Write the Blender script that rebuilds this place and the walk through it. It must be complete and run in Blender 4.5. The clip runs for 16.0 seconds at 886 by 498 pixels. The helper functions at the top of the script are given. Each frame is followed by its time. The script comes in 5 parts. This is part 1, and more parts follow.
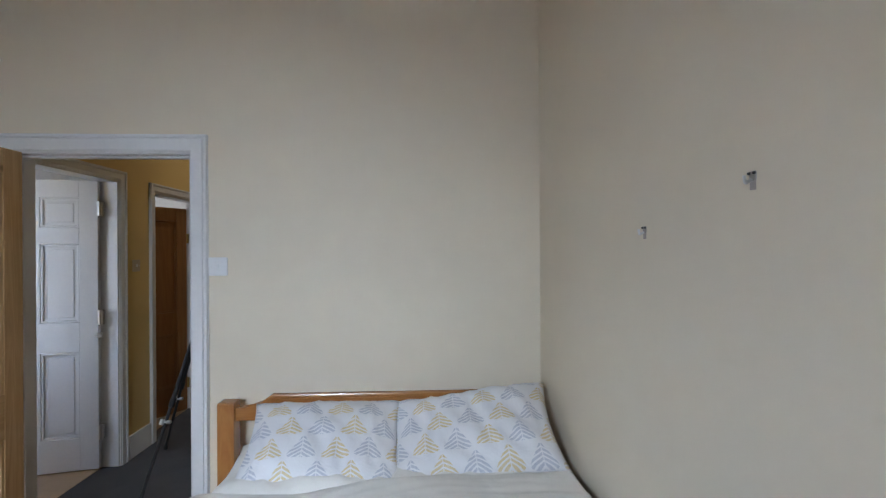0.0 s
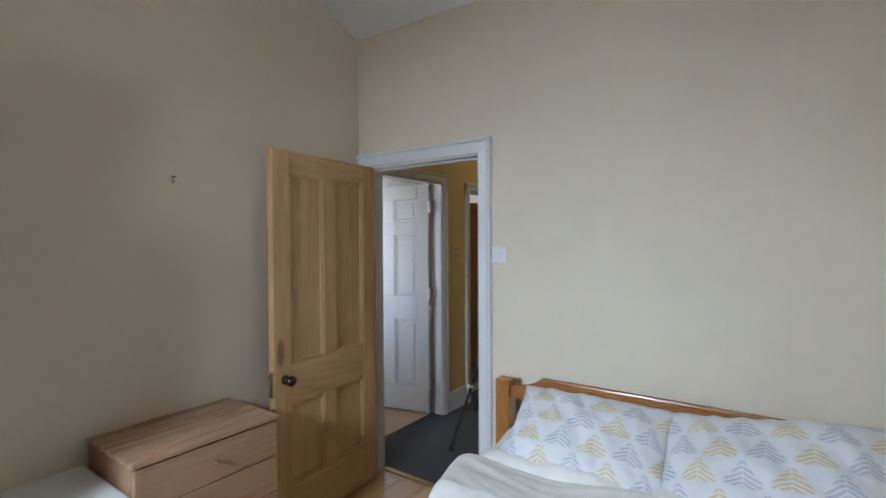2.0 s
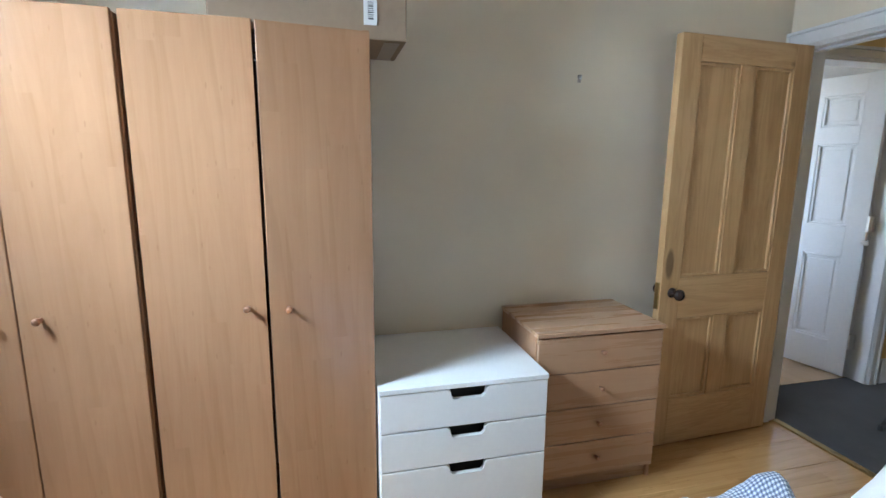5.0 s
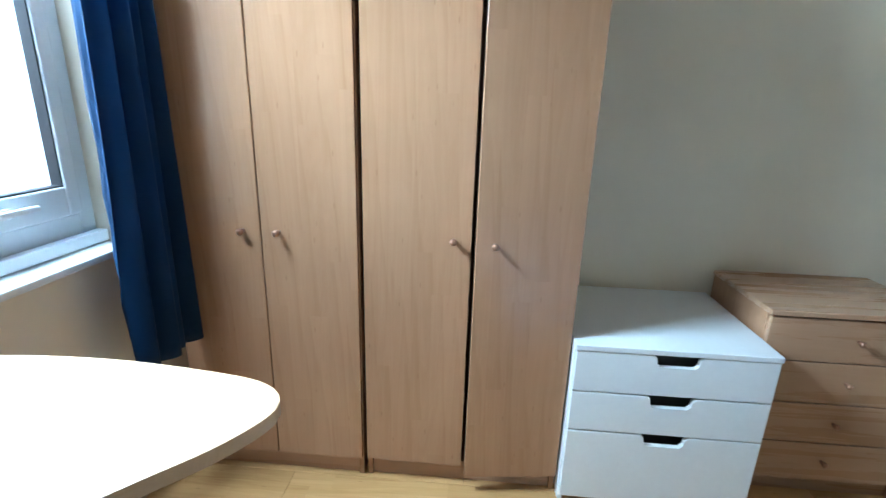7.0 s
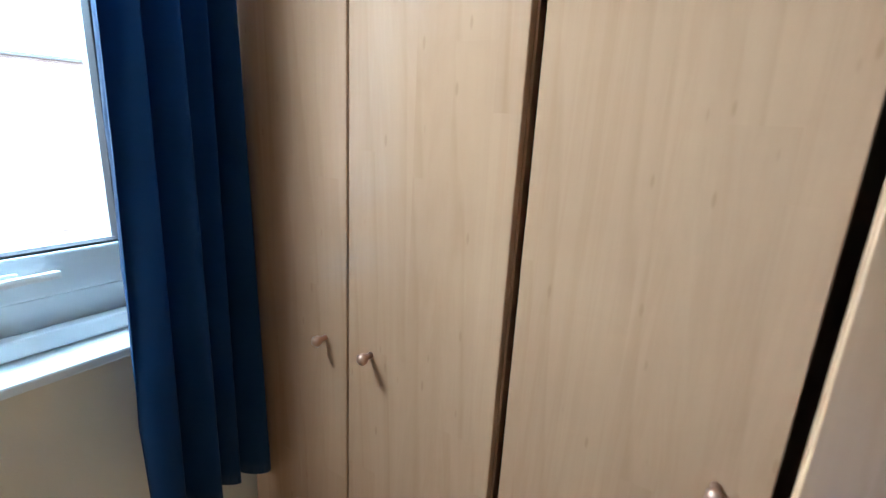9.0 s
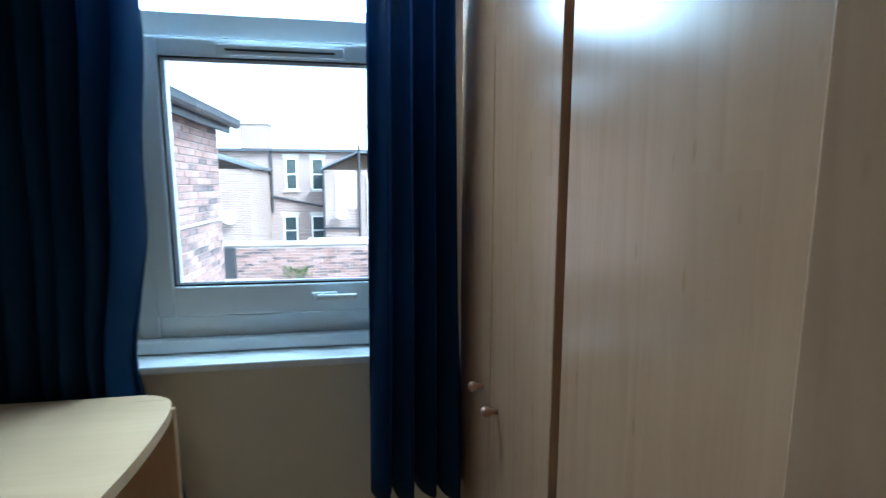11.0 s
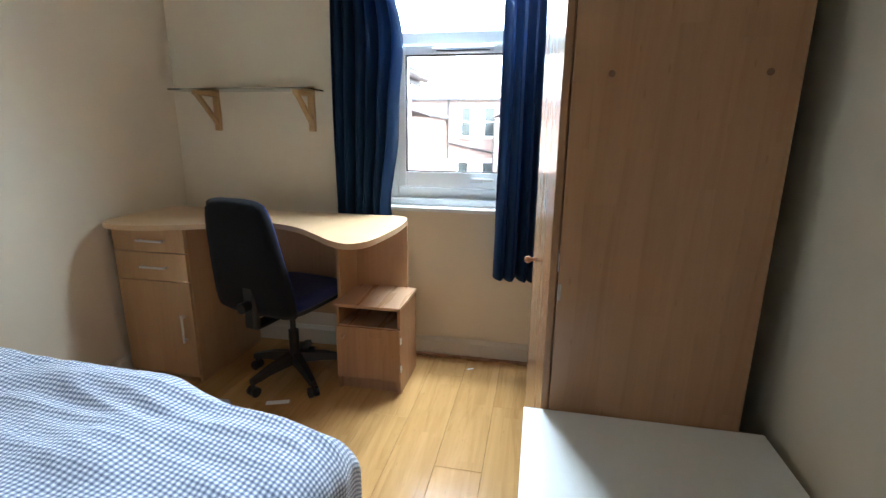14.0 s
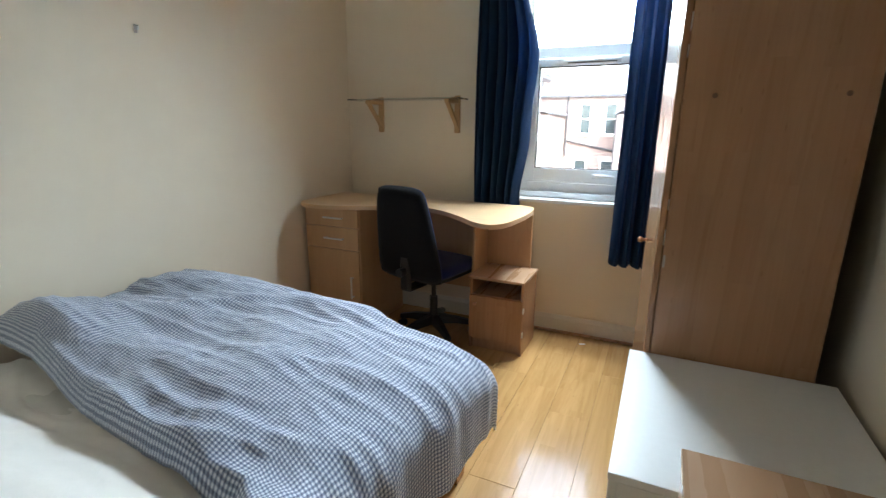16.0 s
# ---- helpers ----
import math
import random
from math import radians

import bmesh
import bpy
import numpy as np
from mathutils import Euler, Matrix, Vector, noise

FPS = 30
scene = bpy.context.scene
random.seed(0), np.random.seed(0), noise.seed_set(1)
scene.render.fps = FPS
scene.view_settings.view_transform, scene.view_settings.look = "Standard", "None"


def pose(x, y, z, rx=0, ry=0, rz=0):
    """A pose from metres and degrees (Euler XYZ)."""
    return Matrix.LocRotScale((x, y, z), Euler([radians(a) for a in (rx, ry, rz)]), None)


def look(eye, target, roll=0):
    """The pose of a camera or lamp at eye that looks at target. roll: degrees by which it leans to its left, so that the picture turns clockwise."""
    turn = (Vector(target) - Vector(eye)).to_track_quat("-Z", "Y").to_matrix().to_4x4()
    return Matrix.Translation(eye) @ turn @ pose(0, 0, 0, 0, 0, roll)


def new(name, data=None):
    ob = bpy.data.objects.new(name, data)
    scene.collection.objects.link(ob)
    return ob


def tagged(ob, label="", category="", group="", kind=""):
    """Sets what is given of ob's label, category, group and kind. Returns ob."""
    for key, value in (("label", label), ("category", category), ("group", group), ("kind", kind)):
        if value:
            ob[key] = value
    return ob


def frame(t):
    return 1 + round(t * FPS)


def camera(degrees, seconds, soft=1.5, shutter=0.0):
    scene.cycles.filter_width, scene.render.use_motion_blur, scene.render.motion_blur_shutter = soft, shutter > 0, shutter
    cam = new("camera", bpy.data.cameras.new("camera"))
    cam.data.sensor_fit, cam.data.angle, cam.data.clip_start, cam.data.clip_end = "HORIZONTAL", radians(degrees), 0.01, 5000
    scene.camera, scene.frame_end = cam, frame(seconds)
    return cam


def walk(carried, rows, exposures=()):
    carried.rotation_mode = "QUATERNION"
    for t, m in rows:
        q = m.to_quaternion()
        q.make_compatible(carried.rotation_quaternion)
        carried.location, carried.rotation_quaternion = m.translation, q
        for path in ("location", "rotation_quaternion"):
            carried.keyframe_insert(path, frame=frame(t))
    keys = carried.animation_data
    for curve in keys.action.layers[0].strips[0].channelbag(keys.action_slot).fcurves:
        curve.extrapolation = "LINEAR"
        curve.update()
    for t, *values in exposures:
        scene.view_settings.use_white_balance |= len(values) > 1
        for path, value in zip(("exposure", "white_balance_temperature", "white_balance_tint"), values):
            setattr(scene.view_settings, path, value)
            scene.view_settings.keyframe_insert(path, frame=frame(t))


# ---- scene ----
cam = camera(86.5, 16.0, soft=1.3, shutter=0.3)
PATH = [
    (0, (2.051, 1.304, 1.497), (2.141, 3.302, 1.496), -0.3),
    (0.5, (2.11, 1.361, 1.507), (2.156, 3.361, 1.49), -0.5),
    (1, (2.185, 1.39, 1.517), (1.958, 3.376, 1.558), -0.6),
    (1.5, (2.231, 1.389, 1.51), (1.498, 3.25, 1.513), -0.5),
    (2, (2.256, 1.397, 1.495), (1.107, 3.034, 1.459), -0.3),
    (2.5, (2.254, 1.39, 1.471), (0.852, 2.815, 1.422), -0.0),
    (3, (2.216, 1.369, 1.453), (0.607, 2.554, 1.346), 0.2),
    (3.5, (2.177, 1.344, 1.436), (0.433, 2.306, 1.255), 0.4),
    (4, (2.136, 1.32, 1.429), (0.317, 2.118, 1.204), 0.7),
    (4.2, (2.118, 1.315, 1.422), (0.274, 2.049, 1.177), 0.7),
    (6.3, (2.044, 1.229, 1.319), (0.106, 1.325, 0.832), 0.9),
    (6.5, (2.026, 1.192, 1.323), (0.09, 1.239, 0.822), 1.2),
    (7, (1.951, 1.118, 1.324), (0.04, 0.982, 0.75), 1.8),
    (7.5, (1.777, 1.073, 1.314), (-0.095, 0.773, 0.676), 2.0),
    (8, (1.487, 1.049, 1.311), (-0.357, 0.611, 0.672), 2.0),
    (8.5, (1.302, 1.012, 1.336), (-0.499, 0.38, 0.742), 2.2),
    (8.7, (1.242, 1.0, 1.346), (-0.513, 0.225, 0.782), 2.7),
    (10.8, (0.774, 1.257, 1.358), (0.354, -0.677, 1.072), 0.4),
    (11, (0.778, 1.306, 1.355), (0.47, -0.652, 1.084), 0.1),
    (11.5, (0.795, 1.495, 1.349), (0.897, -0.484, 1.077), 0.2),
    (12, (0.77, 1.677, 1.335), (1.034, -0.269, 0.958), 0.7),
    (12.5, (0.731, 1.898, 1.32), (0.93, -0.048, 0.905), 0.7),
    (13, (0.682, 2.109, 1.304), (0.829, 0.187, 0.771), 0.7),
    (13.5, (0.605, 2.359, 1.276), (0.808, 0.428, 0.798), 0.8),
    (14, (0.579, 2.531, 1.287), (0.958, 0.627, 0.807), 0.6),
    (14.5, (0.585, 2.669, 1.296), (1.043, 0.777, 0.834), 0.7),
    (15, (0.585, 2.833, 1.303), (1.133, 0.963, 0.854), 0.8),
    (15.5, (0.569, 2.932, 1.316), (1.195, 1.098, 0.823), 0.6),
    (16, (0.547, 2.998, 1.315), (1.359, 1.239, 0.819), 0.5),
]
walk(cam, [(t, look(eye, target, roll)) for t, eye, target, roll in PATH],
     exposures=[(0.0, 1.66, 6000, 14), (1.0, 1.7, 6000, 14), (2.0, 1.84, 6000, 12), (3.5, 2.12, 6000, 11), (4.2, 2.28, 5900, 10), (6.5, 2.34, 5300, 2), (7.2, 2.3, 5100, -1), (8.0, 2.04, 5150, 0), (8.7, 2.1, 5150, -1),
                (10.8, 0.72, 4850, -6), (11.5, 0.48, 4850, -8), (12.0, 0.54, 4950, -6), (12.5, 0.96, 5200, 0), (13.0, 1.48, 5600, 4), (13.5, 2.08, 5850, 7), (14.0, 2.24, 6150, 7), (16.0, 2.06, 6350, 7)])

# ---------------------------------------------------------------- light
world = bpy.data.worlds.new("sky")
scene.world = world
world.use_nodes = True
wn = world.node_tree
sky = wn.nodes.new("ShaderNodeTexSky")
sky.sky_type, sky.sun_disc = "NISHITA", False
sky.sun_elevation, sky.sun_rotation = radians(45), radians(315)
sky.dust_density, sky.air_density = 3.0, 1.0
wn.nodes["Background"].inputs["Strength"].default_value = 0.15
veil = wn.nodes.new("ShaderNodeHueSaturation")
veil.inputs["Saturation"].default_value, veil.inputs["Value"].default_value = 0.60, 4.0
wn.links.new(sky.outputs[0], veil.inputs["Color"])
wn.links.new(veil.outputs[0], wn.nodes["Background"].inputs["Color"])

sun = new("sun", bpy.data.lights.new("sun", "SUN"))
sun.data.energy, sun.data.angle, sun.data.color = 5.0, radians(3), (1.0, 0.99, 0.98)
sun.matrix_world = look((0, 0, 0), (0.5, -0.5, -0.71))


def rect_light(name, m, w, h, watts, colour):
    lamp = new(name, bpy.data.lights.new(name, "AREA"))
    lamp.data.shape, lamp.data.size, lamp.data.size_y = "RECTANGLE", w, h
    lamp.data.energy, lamp.data.color = watts, colour
    lamp.matrix_world = m
    return lamp


w = rect_light("window_daylight", look((1.0, -0.165, 2.06), (1.05, 1.3, 0.35)), 0.71, 0.47, 14.0, (0.74, 0.88, 1.0))
w.data.spread = radians(118)
# lamp added at an unseen opening to brighten the white hall door
rect_light("west_room_daylight", look((-1.2, 3.64, 1.5), (-0.7, 4.6, 1.0)), 0.78, 1.18, 0.62, (0.34, 0.67, 1.0))
# stands free in the closed far room in place of unseen daylight
rect_light("far_room_daylight", look((-1.8, 5.9, 1.6), (-0.6, 5.6, 2.2)), 0.7, 1.0, 5.0, (0.9, 0.96, 1.0))
# fill lamp added under the closed hall ceiling, its source unseen
rect_light("hall_skylight", look((0.6, 5.6, 2.72), (0.6, 5.6, 0)), 0.6, 0.6, 0.8, (1.0, 0.90, 0.74))


# ---------------------------------------------------------------- materials
def tree(name):
    mat = bpy.data.materials.new(name)
    mat.use_nodes = True
    nt = mat.node_tree
    return mat, nt, nt.nodes["Principled BSDF"]


def nd(nt, kind, **sockets):
    node = nt.nodes.new(kind)
    for key, value in sockets.items():
        node.inputs[key.replace("_", " ")].default_value = value
    return node


def coords(nt, scale=(1, 1, 1), uv=False, per_object=0.0):
    tc = nt.nodes.new("ShaderNodeTexCoord")
    mp = nt.nodes.new("ShaderNodeMapping")
    mp.inputs["Scale"].default_value = scale
    nt.links.new(tc.outputs["UV" if uv else "Object"], mp.inputs["Vector"])
    if per_object:
        info = nt.nodes.new("ShaderNodeObjectInfo")
        mul = nt.nodes.new("ShaderNodeMath")
        mul.operation = "MULTIPLY"
        mul.inputs[1].default_value = per_object
        nt.links.new(info.outputs["Random"], mul.inputs[0])
        nt.links.new(mul.outputs[0], mp.inputs["Location"])
    return mp.outputs[0]


def ramp(nt, fac, stops):
    node = nt.nodes.new("ShaderNodeValToRGB")
    while len(node.color_ramp.elements) < len(stops):
        node.color_ramp.elements.new(0.5)
    for element, (pos, col) in zip(node.color_ramp.elements, stops):
        element.position, element.color = pos, (*col, 1)
    nt.links.new(fac, node.inputs[0])
    return node.outputs[0]


def mix(nt, fac, a, b, mode="MIX"):
    node = nt.nodes.new("ShaderNodeMix")
    node.data_type, node.blend_type = "RGBA", mode
    for socket, value in ((node.inputs[0], fac), (node.inputs[6], a), (node.inputs[7], b)):
        if isinstance(value, (int, float)):
            socket.default_value = value
        elif isinstance(value, tuple):
            socket.default_value = (*value, 1)
        else:
            nt.links.new(value, socket)
    return node.outputs[2]


def bump(nt, bsdf, height, strength=0.2, distance=0.01):
    node = nd(nt, "ShaderNodeBump", Strength=strength, Distance=distance)
    nt.links.new(height, node.inputs["Height"])
    nt.links.new(node.outputs[0], bsdf.inputs["Normal"])


def scaled(c, k):
    return tuple(min(1.0, v * k) for v in c)


def plain(name, colour, rough=0.5, metal=0.0, vary=0.08, grain=60.0, relief=0.05, sheen=0.0, spec=0.5):
    """A painted, plastic, cloth or metal surface with faint two-scale variation."""
    mat, nt, b = tree(name)
    v = coords(nt)
    big = nd(nt, "ShaderNodeTexNoise", Scale=2.3, Detail=4.0)
    fine = nd(nt, "ShaderNodeTexNoise", Scale=grain, Detail=3.0)
    for n in (big, fine):
        nt.links.new(v, n.inputs["Vector"])
    a = ramp(nt, big.outputs[0], [(0.3, scaled(colour, 1 - vary)), (0.7, scaled(colour, 1 + vary))])
    c = mix(nt, 0.5, a, ramp(nt, fine.outputs[0], [(0.3, scaled(colour, 1 - vary)), (0.7, scaled(colour, 1 + vary))]))
    nt.links.new(c, b.inputs["Base Color"])
    r = nd(nt, "ShaderNodeMapRange", To_Min=max(0.02, rough - 0.06), To_Max=min(1.0, rough + 0.06))
    nt.links.new(big.outputs[0], r.inputs[0])
    nt.links.new(r.outputs[0], b.inputs["Roughness"])
    b.inputs["Metallic"].default_value = metal
    b.inputs["Specular IOR Level"].default_value = spec
    if sheen:
        b.inputs["Sheen Weight"].default_value = sheen
    if relief:
        bump(nt, b, fine.outputs[0], relief, 0.004)
    return mat


def wall_paint(name, colour):
    """Emulsion over old plaster: roller stipple, soft unevenness and a few scuffs."""
    mat, nt, b = tree(name)
    v = coords(nt)
    big = nd(nt, "ShaderNodeTexNoise", Scale=1.1, Detail=5.0, Roughness=0.6)
    stipple = nd(nt, "ShaderNodeTexNoise", Scale=240.0, Detail=2.0)
    lump = nd(nt, "ShaderNodeTexNoise", Scale=5.0, Detail=3.0)
    for n in (big, stipple, lump):
        nt.links.new(v, n.inputs["Vector"])
    c = ramp(nt, big.outputs[0], [(0.25, scaled(colour, 0.94)), (0.5, colour), (0.8, scaled(colour, 1.03))])
    scuff = nd(nt, "ShaderNodeTexNoise", Scale=9.0, Detail=6.0, Roughness=0.75)
    nt.links.new(v, scuff.inputs["Vector"])
    mask = ramp(nt, scuff.outputs[0], [(0.66, (0, 0, 0)), (0.80, (0.35, 0.35, 0.35))])
    c = mix(nt, mask, c, scaled(colour, 0.86))
    nt.links.new(c, b.inputs["Base Color"])
    b.inputs["Roughness"].default_value = 0.62
    b.inputs["Specular IOR Level"].default_value = 0.3
    add = nt.nodes.new("ShaderNodeMath")
    add.operation = "MULTIPLY_ADD"
    add.inputs[1].default_value = 4.0
    nt.links.new(lump.outputs[0], add.inputs[0])
    nt.links.new(stipple.outputs[0], add.inputs[2])
    bump(nt, b, add.outputs[0], 0.10, 0.003)
    return mat


def wood(name, light, dark, axis="z", strip=0.0, length=0.5, rough=0.42, grain=1.0, knots=0.0, per_object=7.0, coat=0.0, figure=0.0):
    """Wood with grain along one axis of the object; strip > 0 adds glued staves of that width."""
    mat, nt, b = tree(name)
    stretch = {"x": (1.2, 26, 26), "y": (26, 1.2, 26), "z": (26, 26, 1.2)}[axis]
    v = coords(nt, stretch, per_object=per_object)
    g = nd(nt, "ShaderNodeTexNoise", Scale=1.0 * grain, Detail=6.0, Roughness=0.62, Distortion=0.35)
    f = nd(nt, "ShaderNodeTexNoise", Scale=5.5 * grain, Detail=3.0)
    nt.links.new(v, g.inputs["Vector"])
    nt.links.new(v, f.inputs["Vector"])
    c = ramp(nt, g.outputs[0], [(0.22, dark), (0.48, tuple((p + q) / 2 for p, q in zip(light, dark))), (0.72, light)])
    c = mix(nt, 0.25, c, ramp(nt, f.outputs[0], [(0.3, dark), (0.7, light)]))
    wide = {"x": (0.5, 7, 7), "y": (7, 0.5, 7), "z": (7, 7, 0.5)}[axis]
    broad = nd(nt, "ShaderNodeTexNoise", Scale=1.0, Detail=5.0, Roughness=0.7, Distortion=1.6)
    nt.links.new(coords(nt, wide, per_object=per_object), broad.inputs["Vector"])
    c = mix(nt, 0.42, c, ramp(nt, broad.outputs[0], [(0.30, scaled(dark, 0.92)), (0.45, light), (0.52, dark), (0.60, light), (0.75, scaled(light, 1.08))]))
    plain_v = coords(nt, (1, 1, 1), per_object=per_object)
    if strip:
        sep = nt.nodes.new("ShaderNodeSeparateXYZ")
        nt.links.new(plain_v, sep.inputs[0])
        across = nt.nodes.new("ShaderNodeMath")
        across.operation = "ADD"
        names = [n for n in "XYZ" if n.lower() != axis]
        nt.links.new(sep.outputs[names[0]], across.inputs[0])
        nt.links.new(sep.outputs[names[1]], across.inputs[1])

        def cell(value, size, offset=None):
            d = nt.nodes.new("ShaderNodeMath")
            d.operation = "DIVIDE"
            d.inputs[1].default_value = size
            nt.links.new(value, d.inputs[0])
            out = d.outputs[0]
            if offset is not None:
                a = nt.nodes.new("ShaderNodeMath")
                a.operation = "ADD"
                nt.links.new(out, a.inputs[0])
                nt.links.new(offset, a.inputs[1])
                out = a.outputs[0]
            fl = nt.nodes.new("ShaderNodeMath")
            fl.operation = "FLOOR"
            nt.links.new(out, fl.inputs[0])
            return fl.outputs[0]

        lane = cell(across.outputs[0], strip)
        rnd = nt.nodes.new("ShaderNodeTexWhiteNoise")
        rnd.noise_dimensions = "1D"
        nt.links.new(lane, rnd.inputs["W"])
        run = cell(sep.outputs[axis.upper()], length, rnd.outputs[0])
        comb = nt.nodes.new("ShaderNodeCombineXYZ")
        nt.links.new(lane, comb.inputs[0])
        nt.links.new(run, comb.inputs[1])
        tone = nt.nodes.new("ShaderNodeTexWhiteNoise")
        tone.noise_dimensions = "2D"
        nt.links.new(comb.outputs[0], tone.inputs["Vector"])
        c = mix(nt, 0.32, c, ramp(nt, tone.outputs[0], [(0.0, scaled(dark, 0.95)), (1.0, scaled(light, 1.05))]))
    if figure:
        # flowing growth rings that start anew in each stave, and short dark flecks
        fv = coords(nt, {"x": (1.1, 15, 15), "y": (15, 1.1, 15), "z": (15, 15, 1.1)}[axis], per_object=per_object)
        if strip:
            shift = nt.nodes.new("ShaderNodeVectorMath")
            shift.operation = "MULTIPLY_ADD"
            shift.inputs[1].default_value = (9, 9, 9)
            nt.links.new(tone.outputs["Color"], shift.inputs[0])
            nt.links.new(fv, shift.inputs[2])
            fv = shift.outputs[0]
        ring = nd(nt, "ShaderNodeTexWave", Scale=0.55, Distortion=7.0, Detail=3.0, Detail_Scale=0.7, Detail_Roughness=0.6)
        ring.wave_profile, ring.bands_direction = "SAW", "DIAGONAL"
        nt.links.new(fv, ring.inputs["Vector"])
        c = mix(nt, 0.55 * figure, c, ramp(nt, ring.outputs["Fac"], [(0.0, scaled(light, 1.06)), (0.7, light), (0.93, scaled(dark, 0.95)), (1.0, light)]))
        fleck = nd(nt, "ShaderNodeTexVoronoi", Scale=1.0)
        nt.links.new(coords(nt, {"x": (9, 34, 34), "y": (34, 9, 34), "z": (34, 34, 9)}[axis], per_object=per_object), fleck.inputs["Vector"])
        c = mix(nt, ramp(nt, fleck.outputs["Distance"], [(0.06, (figure,) * 3), (0.11, (0, 0, 0))]), c, scaled(dark, 0.75))
    if knots:
        k = nd(nt, "ShaderNodeTexVoronoi", Scale=1.0)
        kv = {"x": (1.6, 5, 5), "y": (5, 1.6, 5), "z": (5, 5, 1.6)}[axis]
        nt.links.new(coords(nt, kv, per_object=per_object), k.inputs["Vector"])
        c = mix(nt, ramp(nt, k.outputs["Distance"], [(0.0, (knots,) * 3), (0.09, (knots,) * 3), (0.13, (0, 0, 0))]), c, scaled(dark, 0.35))
    nt.links.new(c, b.inputs["Base Color"])
    r = nd(nt, "ShaderNodeMapRange", To_Min=rough - 0.07, To_Max=rough + 0.07)
    nt.links.new(g.outputs[0], r.inputs[0])
    nt.links.new(r.outputs[0], b.inputs["Roughness"])
    b.inputs["Coat Weight"].default_value = coat
    b.inputs["Coat Roughness"].default_value = 0.11
    bump(nt, b, f.outputs[0], 0.06, 0.002)
    return mat


def brick(name, tones, mortar, scale=1.0):
    """Flat colour variation for separate bricks: tone by object or island."""
    mat, nt, b = tree(name)
    geo = nt.nodes.new("ShaderNodeNewGeometry")
    info = nt.nodes.new("ShaderNodeObjectInfo")
    add = nt.nodes.new("ShaderNodeMath")
    add.operation = "ADD"
    nt.links.new(geo.outputs["Random Per Island"], add.inputs[0])
    nt.links.new(info.outputs["Random"], add.inputs[1])
    fr = nt.nodes.new("ShaderNodeMath")
    fr.operation = "FRACT"
    nt.links.new(add.outputs[0], fr.inputs[0])
    n = nd(nt, "ShaderNodeTexNoise", Scale=18.0, Detail=5.0)
    nt.links.new(coords(nt), n.inputs["Vector"])
    c = ramp(nt, fr.outputs[0], [(i / (len(tones) - 1), t) for i, t in enumerate(tones)])
    c = mix(nt, ramp(nt, n.outputs[0], [(0.5, (0, 0, 0)), (0.8, (0.5, 0.5, 0.5))]), c, mortar)
    nt.links.new(c, b.inputs["Base Color"])
    b.inputs["Roughness"].default_value = 0.9
    bump(nt, b, n.outputs[0], 0.3, 0.01)
    return mat


def wall_bricks(name):
    """Brickwork seen from far off."""
    mat, nt, b = tree(name)
    v = nt.nodes.new("ShaderNodeTexCoord")
    sep = nt.nodes.new("ShaderNodeSeparateXYZ")
    nt.links.new(v.outputs["Object"], sep.inputs[0])
    add = nt.nodes.new("ShaderNodeMath")
    add.operation = "ADD"
    nt.links.new(sep.outputs[0], add.inputs[0])
    nt.links.new(sep.outputs[1], add.inputs[1])
    comb = nt.nodes.new("ShaderNodeCombineXYZ")
    nt.links.new(add.outputs[0], comb.inputs[0])
    nt.links.new(sep.outputs[2], comb.inputs[1])
    t = nd(nt, "ShaderNodeTexBrick", Scale=1.0, Mortar_Size=0.012, Bias=0.0, Brick_Width=0.225, Row_Height=0.075)
    t.inputs["Color1"].default_value = (0.23, 0.15, 0.13, 1)
    t.inputs["Color2"].default_value = (0.13, 0.08, 0.072, 1)
    t.inputs["Mortar"].default_value = (0.34, 0.30, 0.27, 1)
    nt.links.new(comb.outputs[0], t.inputs["Vector"])
    n = nd(nt, "ShaderNodeTexNoise", Scale=0.8, Detail=6.0)
    nt.links.new(v.outputs["Object"], n.inputs["Vector"])
    c = mix(nt, ramp(nt, n.outputs[0], [(0.4, (0, 0, 0)), (0.75, (0.5, 0.5, 0.5))]), t.outputs[0], (0.29, 0.245, 0.23))
    nt.links.new(c, b.inputs["Base Color"])
    b.inputs["Roughness"].default_value = 0.9
    return mat


